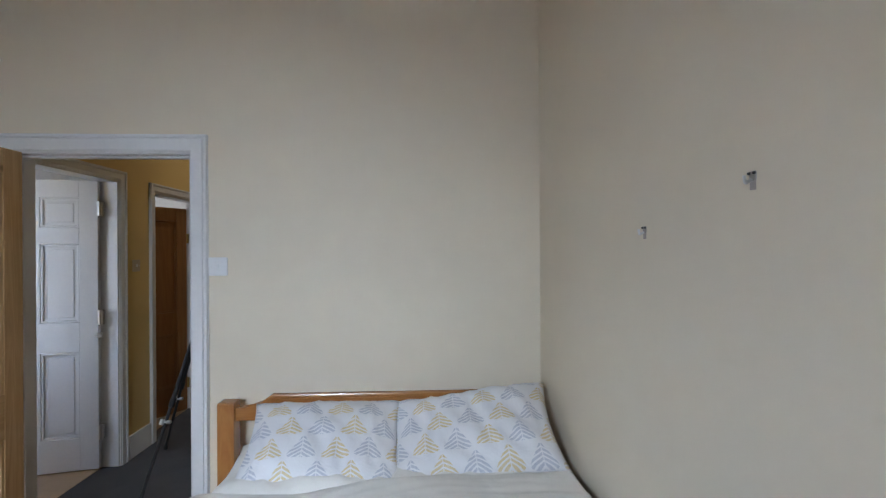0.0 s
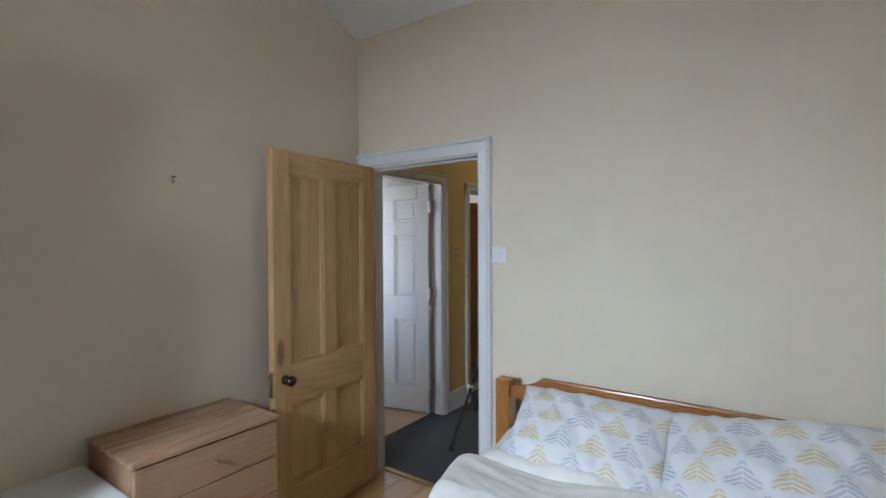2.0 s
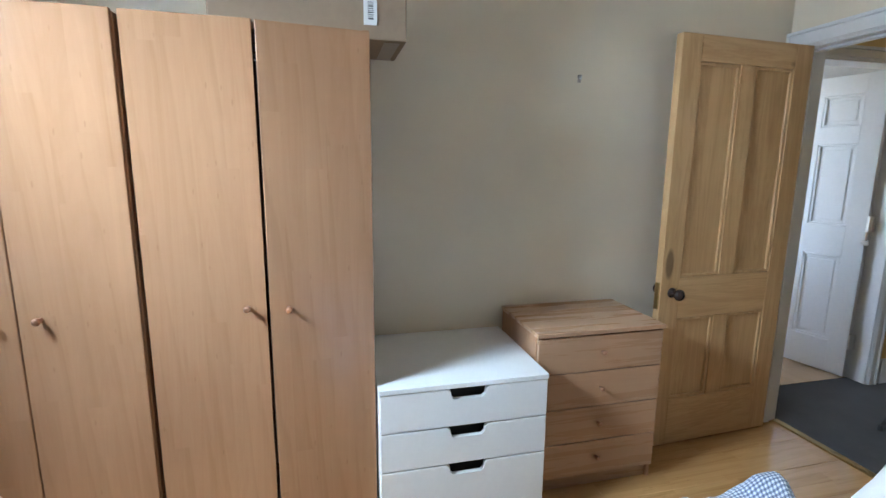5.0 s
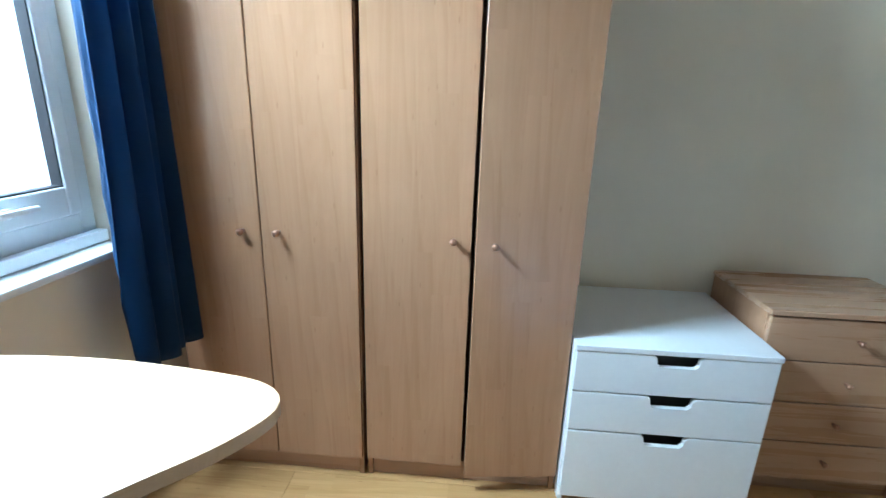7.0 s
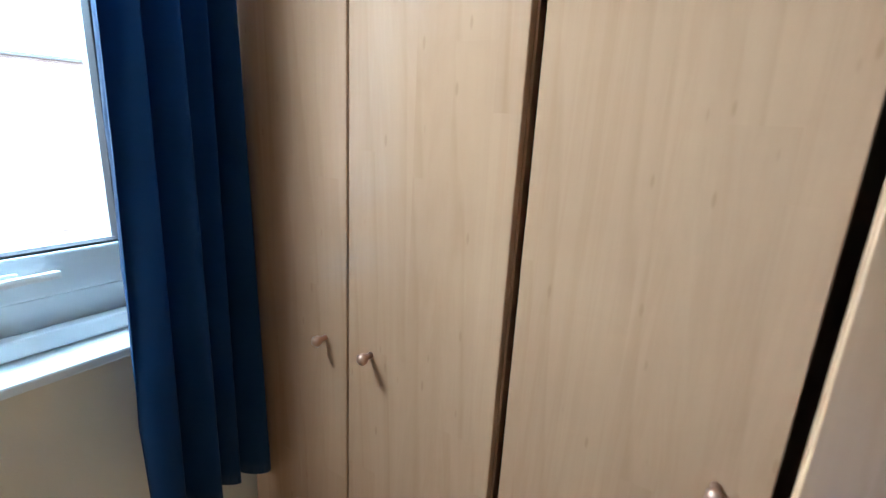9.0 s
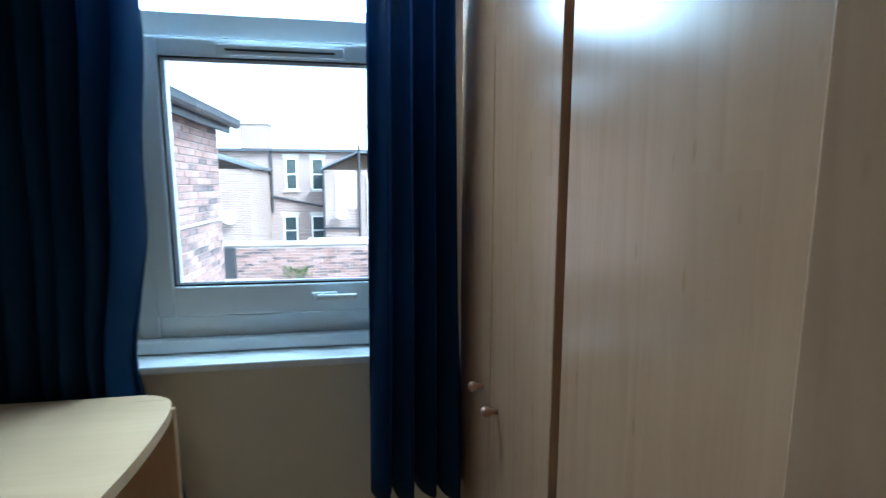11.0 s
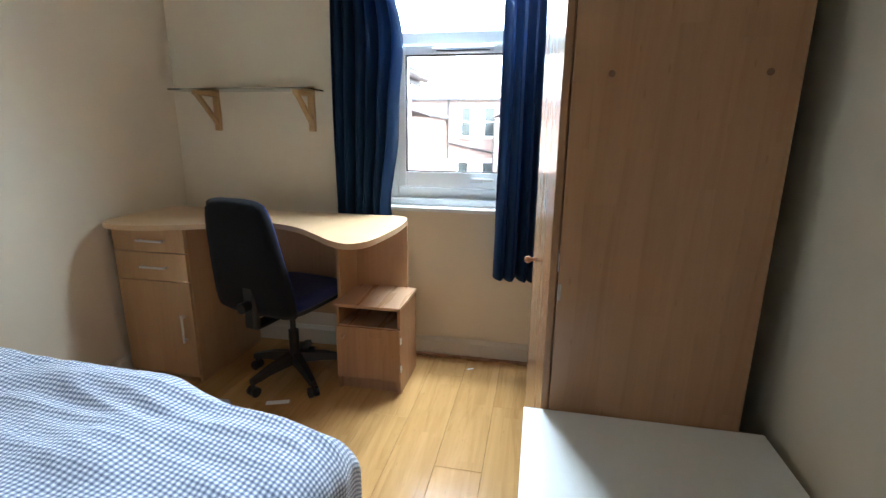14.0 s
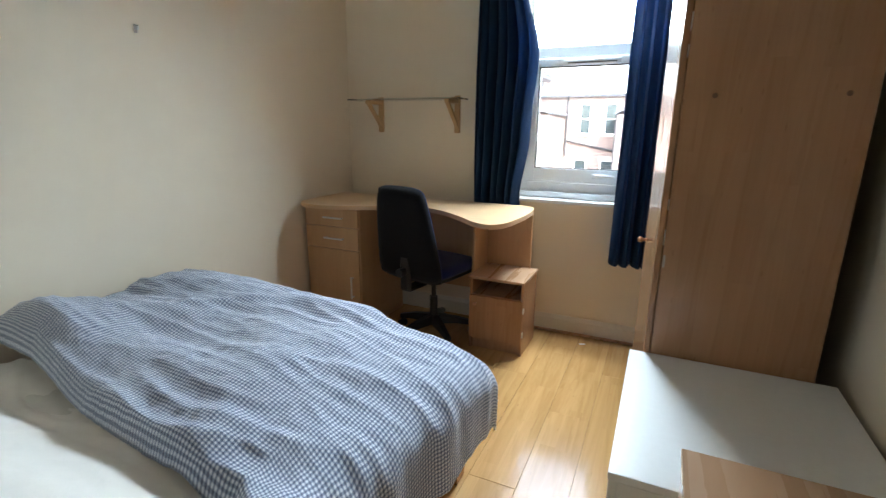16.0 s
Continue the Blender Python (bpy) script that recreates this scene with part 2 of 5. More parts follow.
def gingham(name):
    """Small woven check in blue-grey and white, from lengths along the cloth."""
    mat, nt, b = tree(name)
    tc = nt.nodes.new("ShaderNodeTexCoord")
    sep = nt.nodes.new("ShaderNodeSeparateXYZ")
    nt.links.new(tc.outputs["UV"], sep.inputs[0])

    def band(socket):
        m = nt.nodes.new("ShaderNodeMath")
        m.operation = "DIVIDE"
        m.inputs[1].default_value = 0.0125
        nt.links.new(socket, m.inputs[0])
        f = nt.nodes.new("ShaderNodeMath")
        f.operation = "PINGPONG"
        f.inputs[1].default_value = 0.5
        nt.links.new(m.outputs[0], f.inputs[0])
        return ramp(nt, f.outputs[0], [(0.22, (0, 0, 0)), (0.28, (1, 1, 1))])
    u, w = band(sep.outputs[0]), band(sep.outputs[1])
    c = mix(nt, u, (0.74, 0.78, 0.84), (0.25, 0.30, 0.42))
    c2 = mix(nt, u, (0.25, 0.30, 0.42), (0.06, 0.08, 0.16))
    c = mix(nt, w, c, c2)
    n = nd(nt, "ShaderNodeTexNoise", Scale=700.0, Detail=2.0)
    nt.links.new(tc.outputs["UV"], n.inputs["Vector"])
    c = mix(nt, 0.12, c, ramp(nt, n.outputs[0], [(0.35, (0.05, 0.05, 0.08)), (0.65, (0.8, 0.8, 0.8))]))
    nt.links.new(c, b.inputs["Base Color"])
    b.inputs["Roughness"].default_value = 0.9
    b.inputs["Sheen Weight"].default_value = 0.2
    wr = nd(nt, "ShaderNodeTexNoise", Scale=14.0, Detail=5.0)
    nt.links.new(tc.outputs["UV"], wr.inputs["Vector"])
    bump(nt, b, wr.outputs[0], 0.5, 0.01)
    return mat


def cloth(name, colour, rough=0.9, crease=10.0, strength=0.4, sheen=0.15):
    mat, nt, b = tree(name)
    v = coords(nt)
    w = nd(nt, "ShaderNodeTexNoise", Scale=crease, Detail=6.0, Roughness=0.55, Distortion=0.6)
    f = nd(nt, "ShaderNodeTexNoise", Scale=420.0, Detail=2.0)
    nt.links.new(v, w.inputs["Vector"])
    nt.links.new(v, f.inputs["Vector"])
    c = ramp(nt, w.outputs[0], [(0.3, scaled(colour, 0.93)), (0.7, scaled(colour, 1.04))])
    c = mix(nt, 0.2, c, ramp(nt, f.outputs[0], [(0.3, scaled(colour, 0.75)), (0.7, scaled(colour, 1.1))]))
    nt.links.new(c, b.inputs["Base Color"])
    b.inputs["Roughness"].default_value = rough
    b.inputs["Sheen Weight"].default_value = sheen
    b.inputs["Specular IOR Level"].default_value = 0.2
    bump(nt, b, w.outputs[0], strength, 0.01)
    return mat


def carpet_pile(name, colour):
    mat, nt, b = tree(name)
    v = coords(nt)
    f = nd(nt, "ShaderNodeTexNoise", Scale=320.0, Detail=3.0)
    g = nd(nt, "ShaderNodeTexNoise", Scale=6.0, Detail=5.0)
    nt.links.new(v, f.inputs["Vector"])
    nt.links.new(v, g.inputs["Vector"])
    c = mix(nt, 0.5, ramp(nt, f.outputs[0], [(0.3, scaled(colour, 0.5)), (0.7, scaled(colour, 1.5))]), ramp(nt, g.outputs[0], [(0.3, scaled(colour, 0.8)), (0.7, scaled(colour, 1.2))]))
    nt.links.new(c, b.inputs["Base Color"])
    b.inputs["Roughness"].default_value = 1.0
    bump(nt, b, f.outputs[0], 0.8, 0.006)
    return mat


def glass_sheet(name, tint=(1, 1, 1)):
    mat, nt, b = tree(name)
    b.inputs["Base Color"].default_value = (*tint, 1)
    b.inputs["Transmission Weight"].default_value = 1.0
    b.inputs["Roughness"].default_value = 0.0
    b.inputs["IOR"].default_value = 1.45
    return mat


CREAM = wall_paint("cream_emulsion", (0.80, 0.712, 0.568))
YELLOW = wall_paint("yellow_emulsion", (0.72, 0.53, 0.22))
CEIL = wall_paint("ceiling_white", (0.80, 0.80, 0.79))
SKIRTP = plain("aged_cream_gloss_paint", (0.70, 0.655, 0.56), 0.38, vary=0.05, relief=0.04)
GLOSS = plain("white_gloss_paint", (0.80, 0.80, 0.80), 0.30, vary=0.03, relief=0.03)
PVC = plain("white_pvc", (0.82, 0.87, 0.90), 0.22, vary=0.015, relief=0.0)
GASKET = plain("black_gasket", (0.02, 0.02, 0.02), 0.6)
SILLP = plain("white_sill_paint", (0.82, 0.83, 0.83), 0.28, vary=0.03, relief=0.03)
PLASTIC_W = plain("white_plastic", (0.82, 0.82, 0.82), 0.3, vary=0.02, relief=0.0)
CHEST_W = plain("white_lacquer", (0.80, 0.81, 0.80), 0.33, vary=0.025, relief=0.02)
LAMINATE = wood("beech_laminate", (0.425, 0.240, 0.130), (0.335, 0.174, 0.088), "z", strip=0.066, length=0.62, rough=0.20, figure=0.42)
LAMINATE_Y = wood("beech_laminate_flat", (0.462, 0.282, 0.165), (0.432, 0.258, 0.146), "y", rough=0.28)
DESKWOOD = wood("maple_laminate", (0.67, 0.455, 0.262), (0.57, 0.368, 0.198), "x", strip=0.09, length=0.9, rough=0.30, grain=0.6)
# darker copy of the maple: the uprights' shade is put into the colour
DESKWOOD_Z_SHADE = wood("maple_laminate_upright_shaded", (0.59, 0.372, 0.196), (0.49, 0.292, 0.142), "z", strip=0.09, length=0.9, rough=0.36, grain=0.6)
PINE = wood("stripped_pine", (0.66, 0.43, 0.21), (0.46, 0.265, 0.105), "z", rough=0.45, grain=0.8, knots=0.8)
PINE_X = wood("stripped_pine_rail", (0.66, 0.43, 0.21), (0.46, 0.265, 0.105), "x", rough=0.45, grain=0.8, knots=0.8)
BEDPINE = wood("orange_pine_x", (0.46, 0.20, 0.055), (0.33, 0.125, 0.03), "x", rough=0.25, grain=0.8, knots=0.8, coat=0.4)
BEDPINE_Z = wood("orange_pine_z", (0.46, 0.20, 0.055), (0.33, 0.125, 0.03), "z", rough=0.25, grain=0.8, knots=0.5, coat=0.4)
BEDPINE_Y = wood("orange_pine_y", (0.46, 0.20, 0.055), (0.33, 0.125, 0.03), "y", rough=0.25, grain=0.8, knots=0.5, coat=0.4)
DARKDOOR = wood("brown_stained_door", (0.28, 0.13, 0.045), (0.19, 0.08, 0.025), "z", rough=0.35)
BRACKET = wood("raw_pine", (0.56, 0.36, 0.17), (0.44, 0.26, 0.11), "z", rough=0.5)
FLOORWOOD = wood("oak_floor", (0.60, 0.35, 0.138), (0.40, 0.205, 0.068), "y", strip=0.0633, length=0.42, rough=0.19, grain=0.9, per_object=13.0, coat=1.0, figure=0.35)
FLOORWOOD2 = wood("pale_floor", (0.55, 0.38, 0.22), (0.45, 0.29, 0.15), "x", strip=0.07, length=0.5, rough=0.35)
NAVY = cloth("navy_curtain", (0.012, 0.044, 0.112), 0.6, 5.0, 0.15, 0.04)
CHECK = gingham("blue_grey_gingham")
SHEET = cloth("white_cotton", (0.86, 0.83, 0.775), 0.9, 7.0, 0.35)
MATTRESS = cloth("mattress_ticking", (0.66, 0.64, 0.58), 0.9, 14.0, 0.2)
BLACKCLOTH = cloth("black_seat_fabric", (0.006, 0.0065, 0.009), 0.9, 40.0, 0.2, 0.05)
BLUECLOTH = cloth("blue_seat_fabric", (0.010, 0.018, 0.10), 0.9, 40.0, 0.2, 0.2)
BLACKPL = plain("black_plastic", (0.012, 0.012, 0.013), 0.42, vary=0.2, grain=180)
CHROME = plain("brushed_steel", (0.78, 0.78, 0.77), 0.36, 1.0, vary=0.05)
BRASS = plain("worn_brass", (0.42, 0.30, 0.12), 0.35, 1.0, vary=0.15)
COPPER = plain("copper_knob", (0.48, 0.27, 0.17), 0.33, 0.8, vary=0.1)
DARKKNOB = plain("dark_brown_knob", (0.035, 0.02, 0.015), 0.25, vary=0.2)
CARD = plain("brown_cardboard", (0.30, 0.215, 0.14), 0.85, vary=0.08, grain=30, relief=0.1)
CARDTAPE = plain("packing_tape", (0.315, 0.235, 0.16), 0.3, vary=0.05)
PAPER = plain("white_paper", (0.80, 0.80, 0.79), 0.7, vary=0.02)
# bar code ink, also the painted shade inside the white chest
INK_SHADE = plain("black_ink_and_shade", (0.02, 0.02, 0.02), 0.6)
HINGEM = plain("dull_hinge_steel", (0.42, 0.38, 0.33), 0.5, 0.6)
CAPBROWN = plain("brown_cap", (0.16, 0.075, 0.035), 0.5)
# dark brown that paints the shade seen through gaps and on backs
GAP_SHADE = plain("shade_brown_board", (0.10, 0.065, 0.04), 0.8)
CARPET = carpet_pile("grey_carpet", (0.085, 0.083, 0.085))
GLASS = glass_sheet("window_glass")
SHELFGLASS = glass_sheet("green_shelf_glass", (0.90, 0.97, 0.94))
BRICKS = brick("red_bricks", [(0.25, 0.15, 0.125), (0.17, 0.10, 0.09), (0.30, 0.19, 0.165), (0.07, 0.055, 0.058), (0.23, 0.145, 0.13), (0.29, 0.21, 0.195)], (0.38, 0.34, 0.32))
MORTAR = plain("lime_mortar", (0.38, 0.345, 0.32), 0.95, vary=0.15)
FARBRICK = wall_bricks("far_brickwork")
SLATE = plain("roof_slate", (0.10, 0.11, 0.13), 0.6, vary=0.2, grain=12)
STONE = plain("weathered_stone", (0.45, 0.42, 0.38), 0.9, vary=0.15)
RENDERW = plain("white_render", (0.75, 0.75, 0.74), 0.9, vary=0.08)
GUTTER = plain("black_gutter", (0.03, 0.03, 0.035), 0.5)
DARKPANE = plain("far_window_pane", (0.03, 0.045, 0.05), 0.08, vary=0.1, relief=0.0)
YARD = plain("concrete_yard", (0.22, 0.215, 0.21), 0.95, vary=0.2)
DISH = plain("grey_dish", (0.42, 0.46, 0.46), 0.5)
LEAFY = plain("green_weeds", (0.07, 0.11, 0.03), 0.8, vary=0.3)


# ---------------------------------------------------------------- building tools
def link(name, bm, material, parent=None, label="", smooth=False):
    me = bpy.data.meshes.new(name)
    bm.normal_update()
    bm.to_mesh(me)
    bm.free()
    me.materials.append(material)
    if smooth:
        for p in me.polygons:
            p.use_smooth = True
    ob = new(name, me)
    if parent is not None:
        ob.parent = parent
    if label:
        ob["label"] = label
    return ob


def part(name, bm, material, parent, label="", smooth=False):
    return link(name, bm, material, parent, label, smooth)


def thing(name, m, label, category, group=""):
    ob = new(name)
    ob.empty_display_size = 0.1
    ob.matrix_world = m
    return tagged(ob, label, category, group)


def box(bm, x0, x1, y0, y1, z0, z1, r=0.0, seg=1):
    """A box, its edges rounded by r."""
    made = bmesh.ops.create_cube(bm, size=1.0)["verts"]
    for v in made:
        v.co = Vector(((x0 + x1) / 2 + v.co.x * (x1 - x0), (y0 + y1) / 2 + v.co.y * (y1 - y0), (z0 + z1) / 2 + v.co.z * (z1 - z0)))
    if r:
        edges = list({e for v in made for e in v.link_edges})
        bmesh.ops.bevel(bm, geom=edges, offset=r, segments=seg, affect="EDGES", profile=0.6)
    return bm


def bx(*a, r=0.0, seg=1):
    return box(bmesh.new(), *a, r=r, seg=seg)


def tube(bm, a, b, r0, r1=None, n=12):
    a, b = Vector(a), Vector(b)
    m = Matrix.Translation((a + b) / 2) @ (b - a).to_track_quat("Z", "Y").to_matrix().to_4x4()
    bmesh.ops.create_cone(bm, cap_ends=True, segments=n, radius1=r0, radius2=r0 if r1 is None else r1, depth=(b - a).length, matrix=m)
    return bm


def prism(bm, outline, z0, z1, r=0.0, seg=2):
    """An outline in x, y pulled up from z0 to z1."""
    low = [bm.verts.new((x, y, z0)) for x, y in outline]
    top = [bm.verts.new((x, y, z1)) for x, y in outline]
    n = len(outline)
    f0 = bm.faces.new(low[::-1])
    f1 = bm.faces.new(top)
    for i in range(n):
        bm.faces.new((low[i], low[(i + 1) % n], top[(i + 1) % n], top[i]))
    if r:
        bmesh.ops.bevel(bm, geom=list(f0.edges) + list(f1.edges), offset=r, segments=seg, affect="EDGES", profile=0.6)
    bmesh.ops.recalc_face_normals(bm, faces=bm.faces)
    return bm


def turned(bm, m):
    bmesh.ops.transform(bm, matrix=m, verts=bm.verts)
    return bm


def lathe(bm, profile, n=16):
    """Radius and height pairs turned about z."""
    rings = [[bm.verts.new((r * math.cos(2 * math.pi * i / n), r * math.sin(2 * math.pi * i / n), z)) for i in range(n)] for r, z in profile]
    for a, b in zip(rings, rings[1:]):
        for i in range(n):
            bm.faces.new((a[i], a[(i + 1) % n], b[(i + 1) % n], b[i]))
    bm.faces.new(rings[0][::-1])
    bm.faces.new(rings[-1])
    bmesh.ops.recalc_face_normals(bm, faces=bm.faces)
    return bm


def wall(name, a, b, height, thick, material, holes=(), label="plain painted plaster wall"):
    """A wall from a to b in plan, thickness to its left side; holes (u0, u1, z0, z1) go through it."""
    a, b = Vector((*a, 0)), Vector((*b, 0))
    length = (b - a).length
    us = sorted({0.0, length, *(u for h in holes for u in h[:2])})
    zs = sorted({0.0, height, *(z for h in holes for z in h[2:])})
    bm = bmesh.new()

    def solid(i, j):
        if not (0 <= i < len(us) - 1 and 0 <= j < len(zs) - 1):
            return False
        u, z = (us[i] + us[i + 1]) / 2, (zs[j] + zs[j + 1]) / 2
        return not any(h[0] < u < h[1] and h[2] < z < h[3] for h in holes)
    cache = {}

    def vert(u, v, z):
        key = (round(u, 5), round(v, 5), round(z, 5))
        if key not in cache:
            cache[key] = bm.verts.new((u, v, z))
        return cache[key]
    for i in range(len(us) - 1):
        for j in range(len(zs) - 1):
            if not solid(i, j):
                continue
            u0, u1, z0, z1 = us[i], us[i + 1], zs[j], zs[j + 1]
            bm.faces.new((vert(u0, 0, z0), vert(u1, 0, z0), vert(u1, 0, z1), vert(u0, 0, z1)))
            bm.faces.new((vert(u0, thick, z0), vert(u0, thick, z1), vert(u1, thick, z1), vert(u1, thick, z0)))
            for di, dj, c in ((-1, 0, ((u0, z0), (u0, z1))), (1, 0, ((u1, z1), (u1, z0))), (0, -1, ((u1, z0), (u0, z0))), (0, 1, ((u0, z1), (u1, z1)))):
                if not solid(i + di, j + dj):
                    (p, q), (s, t) = c
                    bm.faces.new((vert(p, 0, q), vert(s, 0, t), vert(s, thick, t), vert(p, thick, q)))
    bmesh.ops.recalc_face_normals(bm, faces=bm.faces)
    ob = link(name, bm, material)
    ob.matrix_world = Matrix.Translation(a) @ pose(0, 0, 0, 0, 0, math.degrees(math.atan2(b.y - a.y, b.x - a.x)))
    return tagged(ob, label, "wall", kind="structure")


def structure(name, bm, material, label, category, parent=None, smooth=False):
    return tagged(link(name, bm, material, parent, smooth=smooth), label, category, kind="structure")


# ---------------------------------------------------------------- the room
H = 2.91
NY = 3.56


def left_x(y):
    return -0.045 + 0.036 * y


def right_x(y):
    return 2.70 - 0.022 * y


WX0, WX1, WZ0, WZ1 = 0.585, 1.42, 0.89, 2.36
wall("wall_south", (3.0, 0.0), (-0.4, 0.0), H + 0.1, 0.30, CREAM, [(3.0 - WX1, 3.0 - WX0, 0.86, WZ1)], "cream painted window wall with plaster reveals")
wall("wall_west", (left_x(0), 0.0), (left_x(NY), NY), H + 0.1, 0.15, CREAM, label="cream painted plaster wall behind the wardrobes")
wall("wall_east", (right_x(NY), NY), (right_x(0), 0.0), H + 0.1, 0.15, CREAM, label="cream painted plaster wall beside the bed")
DX0, DX1, DZ = 0.135, 1.005, 1.983
wall("wall_north", (-0.05, NY), (3.0, NY), H + 0.1, 0.13, CREAM, [(DX0 + 0.05, DX1 + 0.05, -0.1, DZ)], "cream painted plaster wall behind the headboard")
structure("ceiling", bx(-0.5, 3.1, -0.3, NY + 0.13, H, H + 0.12), CEIL, "white painted plaster ceiling", "ceiling")
structure("subfloor", bx(-0.5, 3.1, -0.28, NY + 0.12, -0.12, -0.016), GAP_SHADE, "boards under the laminate floor, coloured dark as if unlit", "floor")

structure("sloping_ceiling", turned(prism(bmesh.new(), [(NY + 0.05, 2.740), (NY - 0.03, 2.778), (NY - 0.17, 2.842), (NY - 0.31, 2.902), (NY - 0.36, H + 0.02), (NY + 0.05, H + 0.02)], -0.12, 2.78),
          Matrix(((0, 0, 1, 0), (1, 0, 0, 0), (0, 1, 0, 0), (0, 0, 0, 1)))), CEIL, "white painted sloping edge of the ceiling above the headboard wall", "ceiling")

# skirting boards
def skirting(name, a, b, h=0.115):
    a, b = Vector((*a, 0)), Vector((*b, 0))
    length = (b - a).length
    prof = [(0, 0), (0.016, 0), (0.016, h - 0.025), (0.010, h - 0.010), (0.006, h), (0, h)]
    bm = bmesh.new()
    ends = [[bm.verts.new((u, -d, z)) for d, z in prof] for u in (0, length)]
    n = len(prof)
    for i in range(n):
        bm.faces.new((ends[0][i], ends[0][(i + 1) % n], ends[1][(i + 1) % n], ends[1][i]))
    bm.faces.new(ends[0][::-1])
    bm.faces.new(ends[1])
    bmesh.ops.recalc_face_normals(bm, faces=bm.faces)
    ob = structure(name, bm, SKIRTP, "aged cream gloss painted skirting board", "skirting")
    ob.matrix_world = Matrix.Translation(a) @ pose(0, 0, 0, 0, 0, math.degrees(math.atan2(b.y - a.y, b.x - a.x)))
    return ob


skirting("baseboard_south", (right_x(0), 0), (left_x(0), 0))
skirting("baseboard_west", (left_x(0.02), 0.02), (left_x(3.5), 3.5))
skirting("baseboard_east", (right_x(3.5), 3.5), (right_x(0.02), 0.02))
skirting("baseboard_north", (1.11, NY), (right_x(NY) - 0.02, NY))
bead = structure("floor_bead", bx(0.0, 1.05, 0.017, 0.03, 0, 0.016, r=0.004), LAMINATE_Y, "thin wooden bead along the skirting", "trim")
bead.location.x = 0.55


# ---------------------------------------------------------------- window
def window():
    w = tagged(new("window_1"), "white plastic casement window with a fixed top light", "window", kind="structure")
    yf, yb = -0.085, -0.155
    fr = 0.056
    zt = 1.737
    part("frame_jamb", bx(WX0, WX0 + fr, yb, yf, WZ0, WZ1, r=0.004), PVC, w)
    part("frame_jamb", bx(WX1 - fr, WX1, yb, yf, WZ0, WZ1, r=0.004), PVC, w)
    part("frame_sill", bx(WX0 + fr, WX1 - fr, yb, yf, WZ0, 0.985, r=0.004), PVC, w)
    part("frame_head", bx(WX0 + fr, WX1 - fr, yb, yf, WZ1 - fr, WZ1, r=0.004), PVC, w)
    part("transom", bx(WX0 + fr, WX1 - fr, yb, yf, zt, zt + 0.065, r=0.004), PVC, w)
    part("stub_sill", bx(WX0, WX1, yf, yf + 0.035, 0.888, 0.925, r=0.006, seg=2), PVC, w)
    # opening casement
    cx0, cx1, cz0, cz1 = WX0 + fr + 0.003, WX1 - fr - 0.003, 0.988, zt - 0.003
    cw = 0.047
    c = part("casement", bx(cx0, cx0 + cw, yb + 0.01, yf + 0.018, cz0, cz1, r=0.006, seg=2), PVC, w)
    part("casement_stile", bx(cx1 - cw, cx1, yb + 0.01, yf + 0.018, cz0, cz1, r=0.006, seg=2), PVC, c)
    part("casement_rail", bx(cx0 + cw, cx1 - cw, yb + 0.01, yf + 0.018, cz0, cz0 + 0.085, r=0.006, seg=2), PVC, c)
    part("casement_rail", bx(cx0 + cw, cx1 - cw, yb + 0.01, yf + 0.018, cz1 - cw, cz1, r=0.006, seg=2), PVC, c)
    px0, px1, pz0, pz1 = cx0 + cw, cx1 - cw, cz0 + 0.085, cz1 - cw
    for a in ((px0, px0 + 0.005, pz0, pz1), (px1 - 0.005, px1, pz0, pz1), (px0, px1, pz0, pz0 + 0.005), (px0, px1, pz1 - 0.005, pz1)):
        part("gasket", bx(a[0], a[1], yf - 0.02, yf + 0.012, a[2], a[3]), GASKET, c)
    g = part("pane", bx(px0 + 0.004, px1 - 0.004, -0.118, -0.114, pz0 + 0.004, pz1 - 0.004), GLASS, c)
    g.visible_shadow = False
    g = part("top_pane", bx(WX0 + fr, WX1 - fr, -0.118, -0.114, zt + 0.065, WZ1 - fr), GLASS, w)
    g.visible_shadow = False
    # trickle vent on the casement's head and the handle on its foot
    v = part("trickle_vent", bx(0.835, 1.165, yf + 0.018, yf + 0.034, 1.690, 1.720, r=0.006, seg=2), PVC, w)
    part("vent_slot", bx(0.86, 1.14, yf + 0.034, yf + 0.0355, 1.700, 1.705), GASKET, v)
    hb = bx(0.87, 0.945, yf + 0.018, yf + 0.030, 1.020, 1.048, r=0.006, seg=2)
    h = part("handle_base", hb, PVC, w)
    bm = bmesh.new()
    tube(bm, (0.915, yf + 0.028, 1.035), (0.915, yf + 0.05, 1.035), 0.010)
    box(bm, 0.815, 0.928, yf + 0.042, yf + 0.056, 1.030, 1.046, r=0.006, seg=2)
    part("handle_lever", bm, PLASTIC_W, h)
    return w


window()
sill = structure("window_sill", prism(bmesh.new(), [(WX0 - 0.06, 0.035), (WX0 - 0.06, 0.0), (WX0 + 0.002, 0.0), (WX0 + 0.002, -0.15), (WX1 - 0.002, -0.15), (WX1 - 0.002, 0.0), (WX1 + 0.06, 0.0), (WX1 + 0.06, 0.035)], 0.862, 0.884, r=0.005), SILLP, "white gloss painted window board", "window sill")


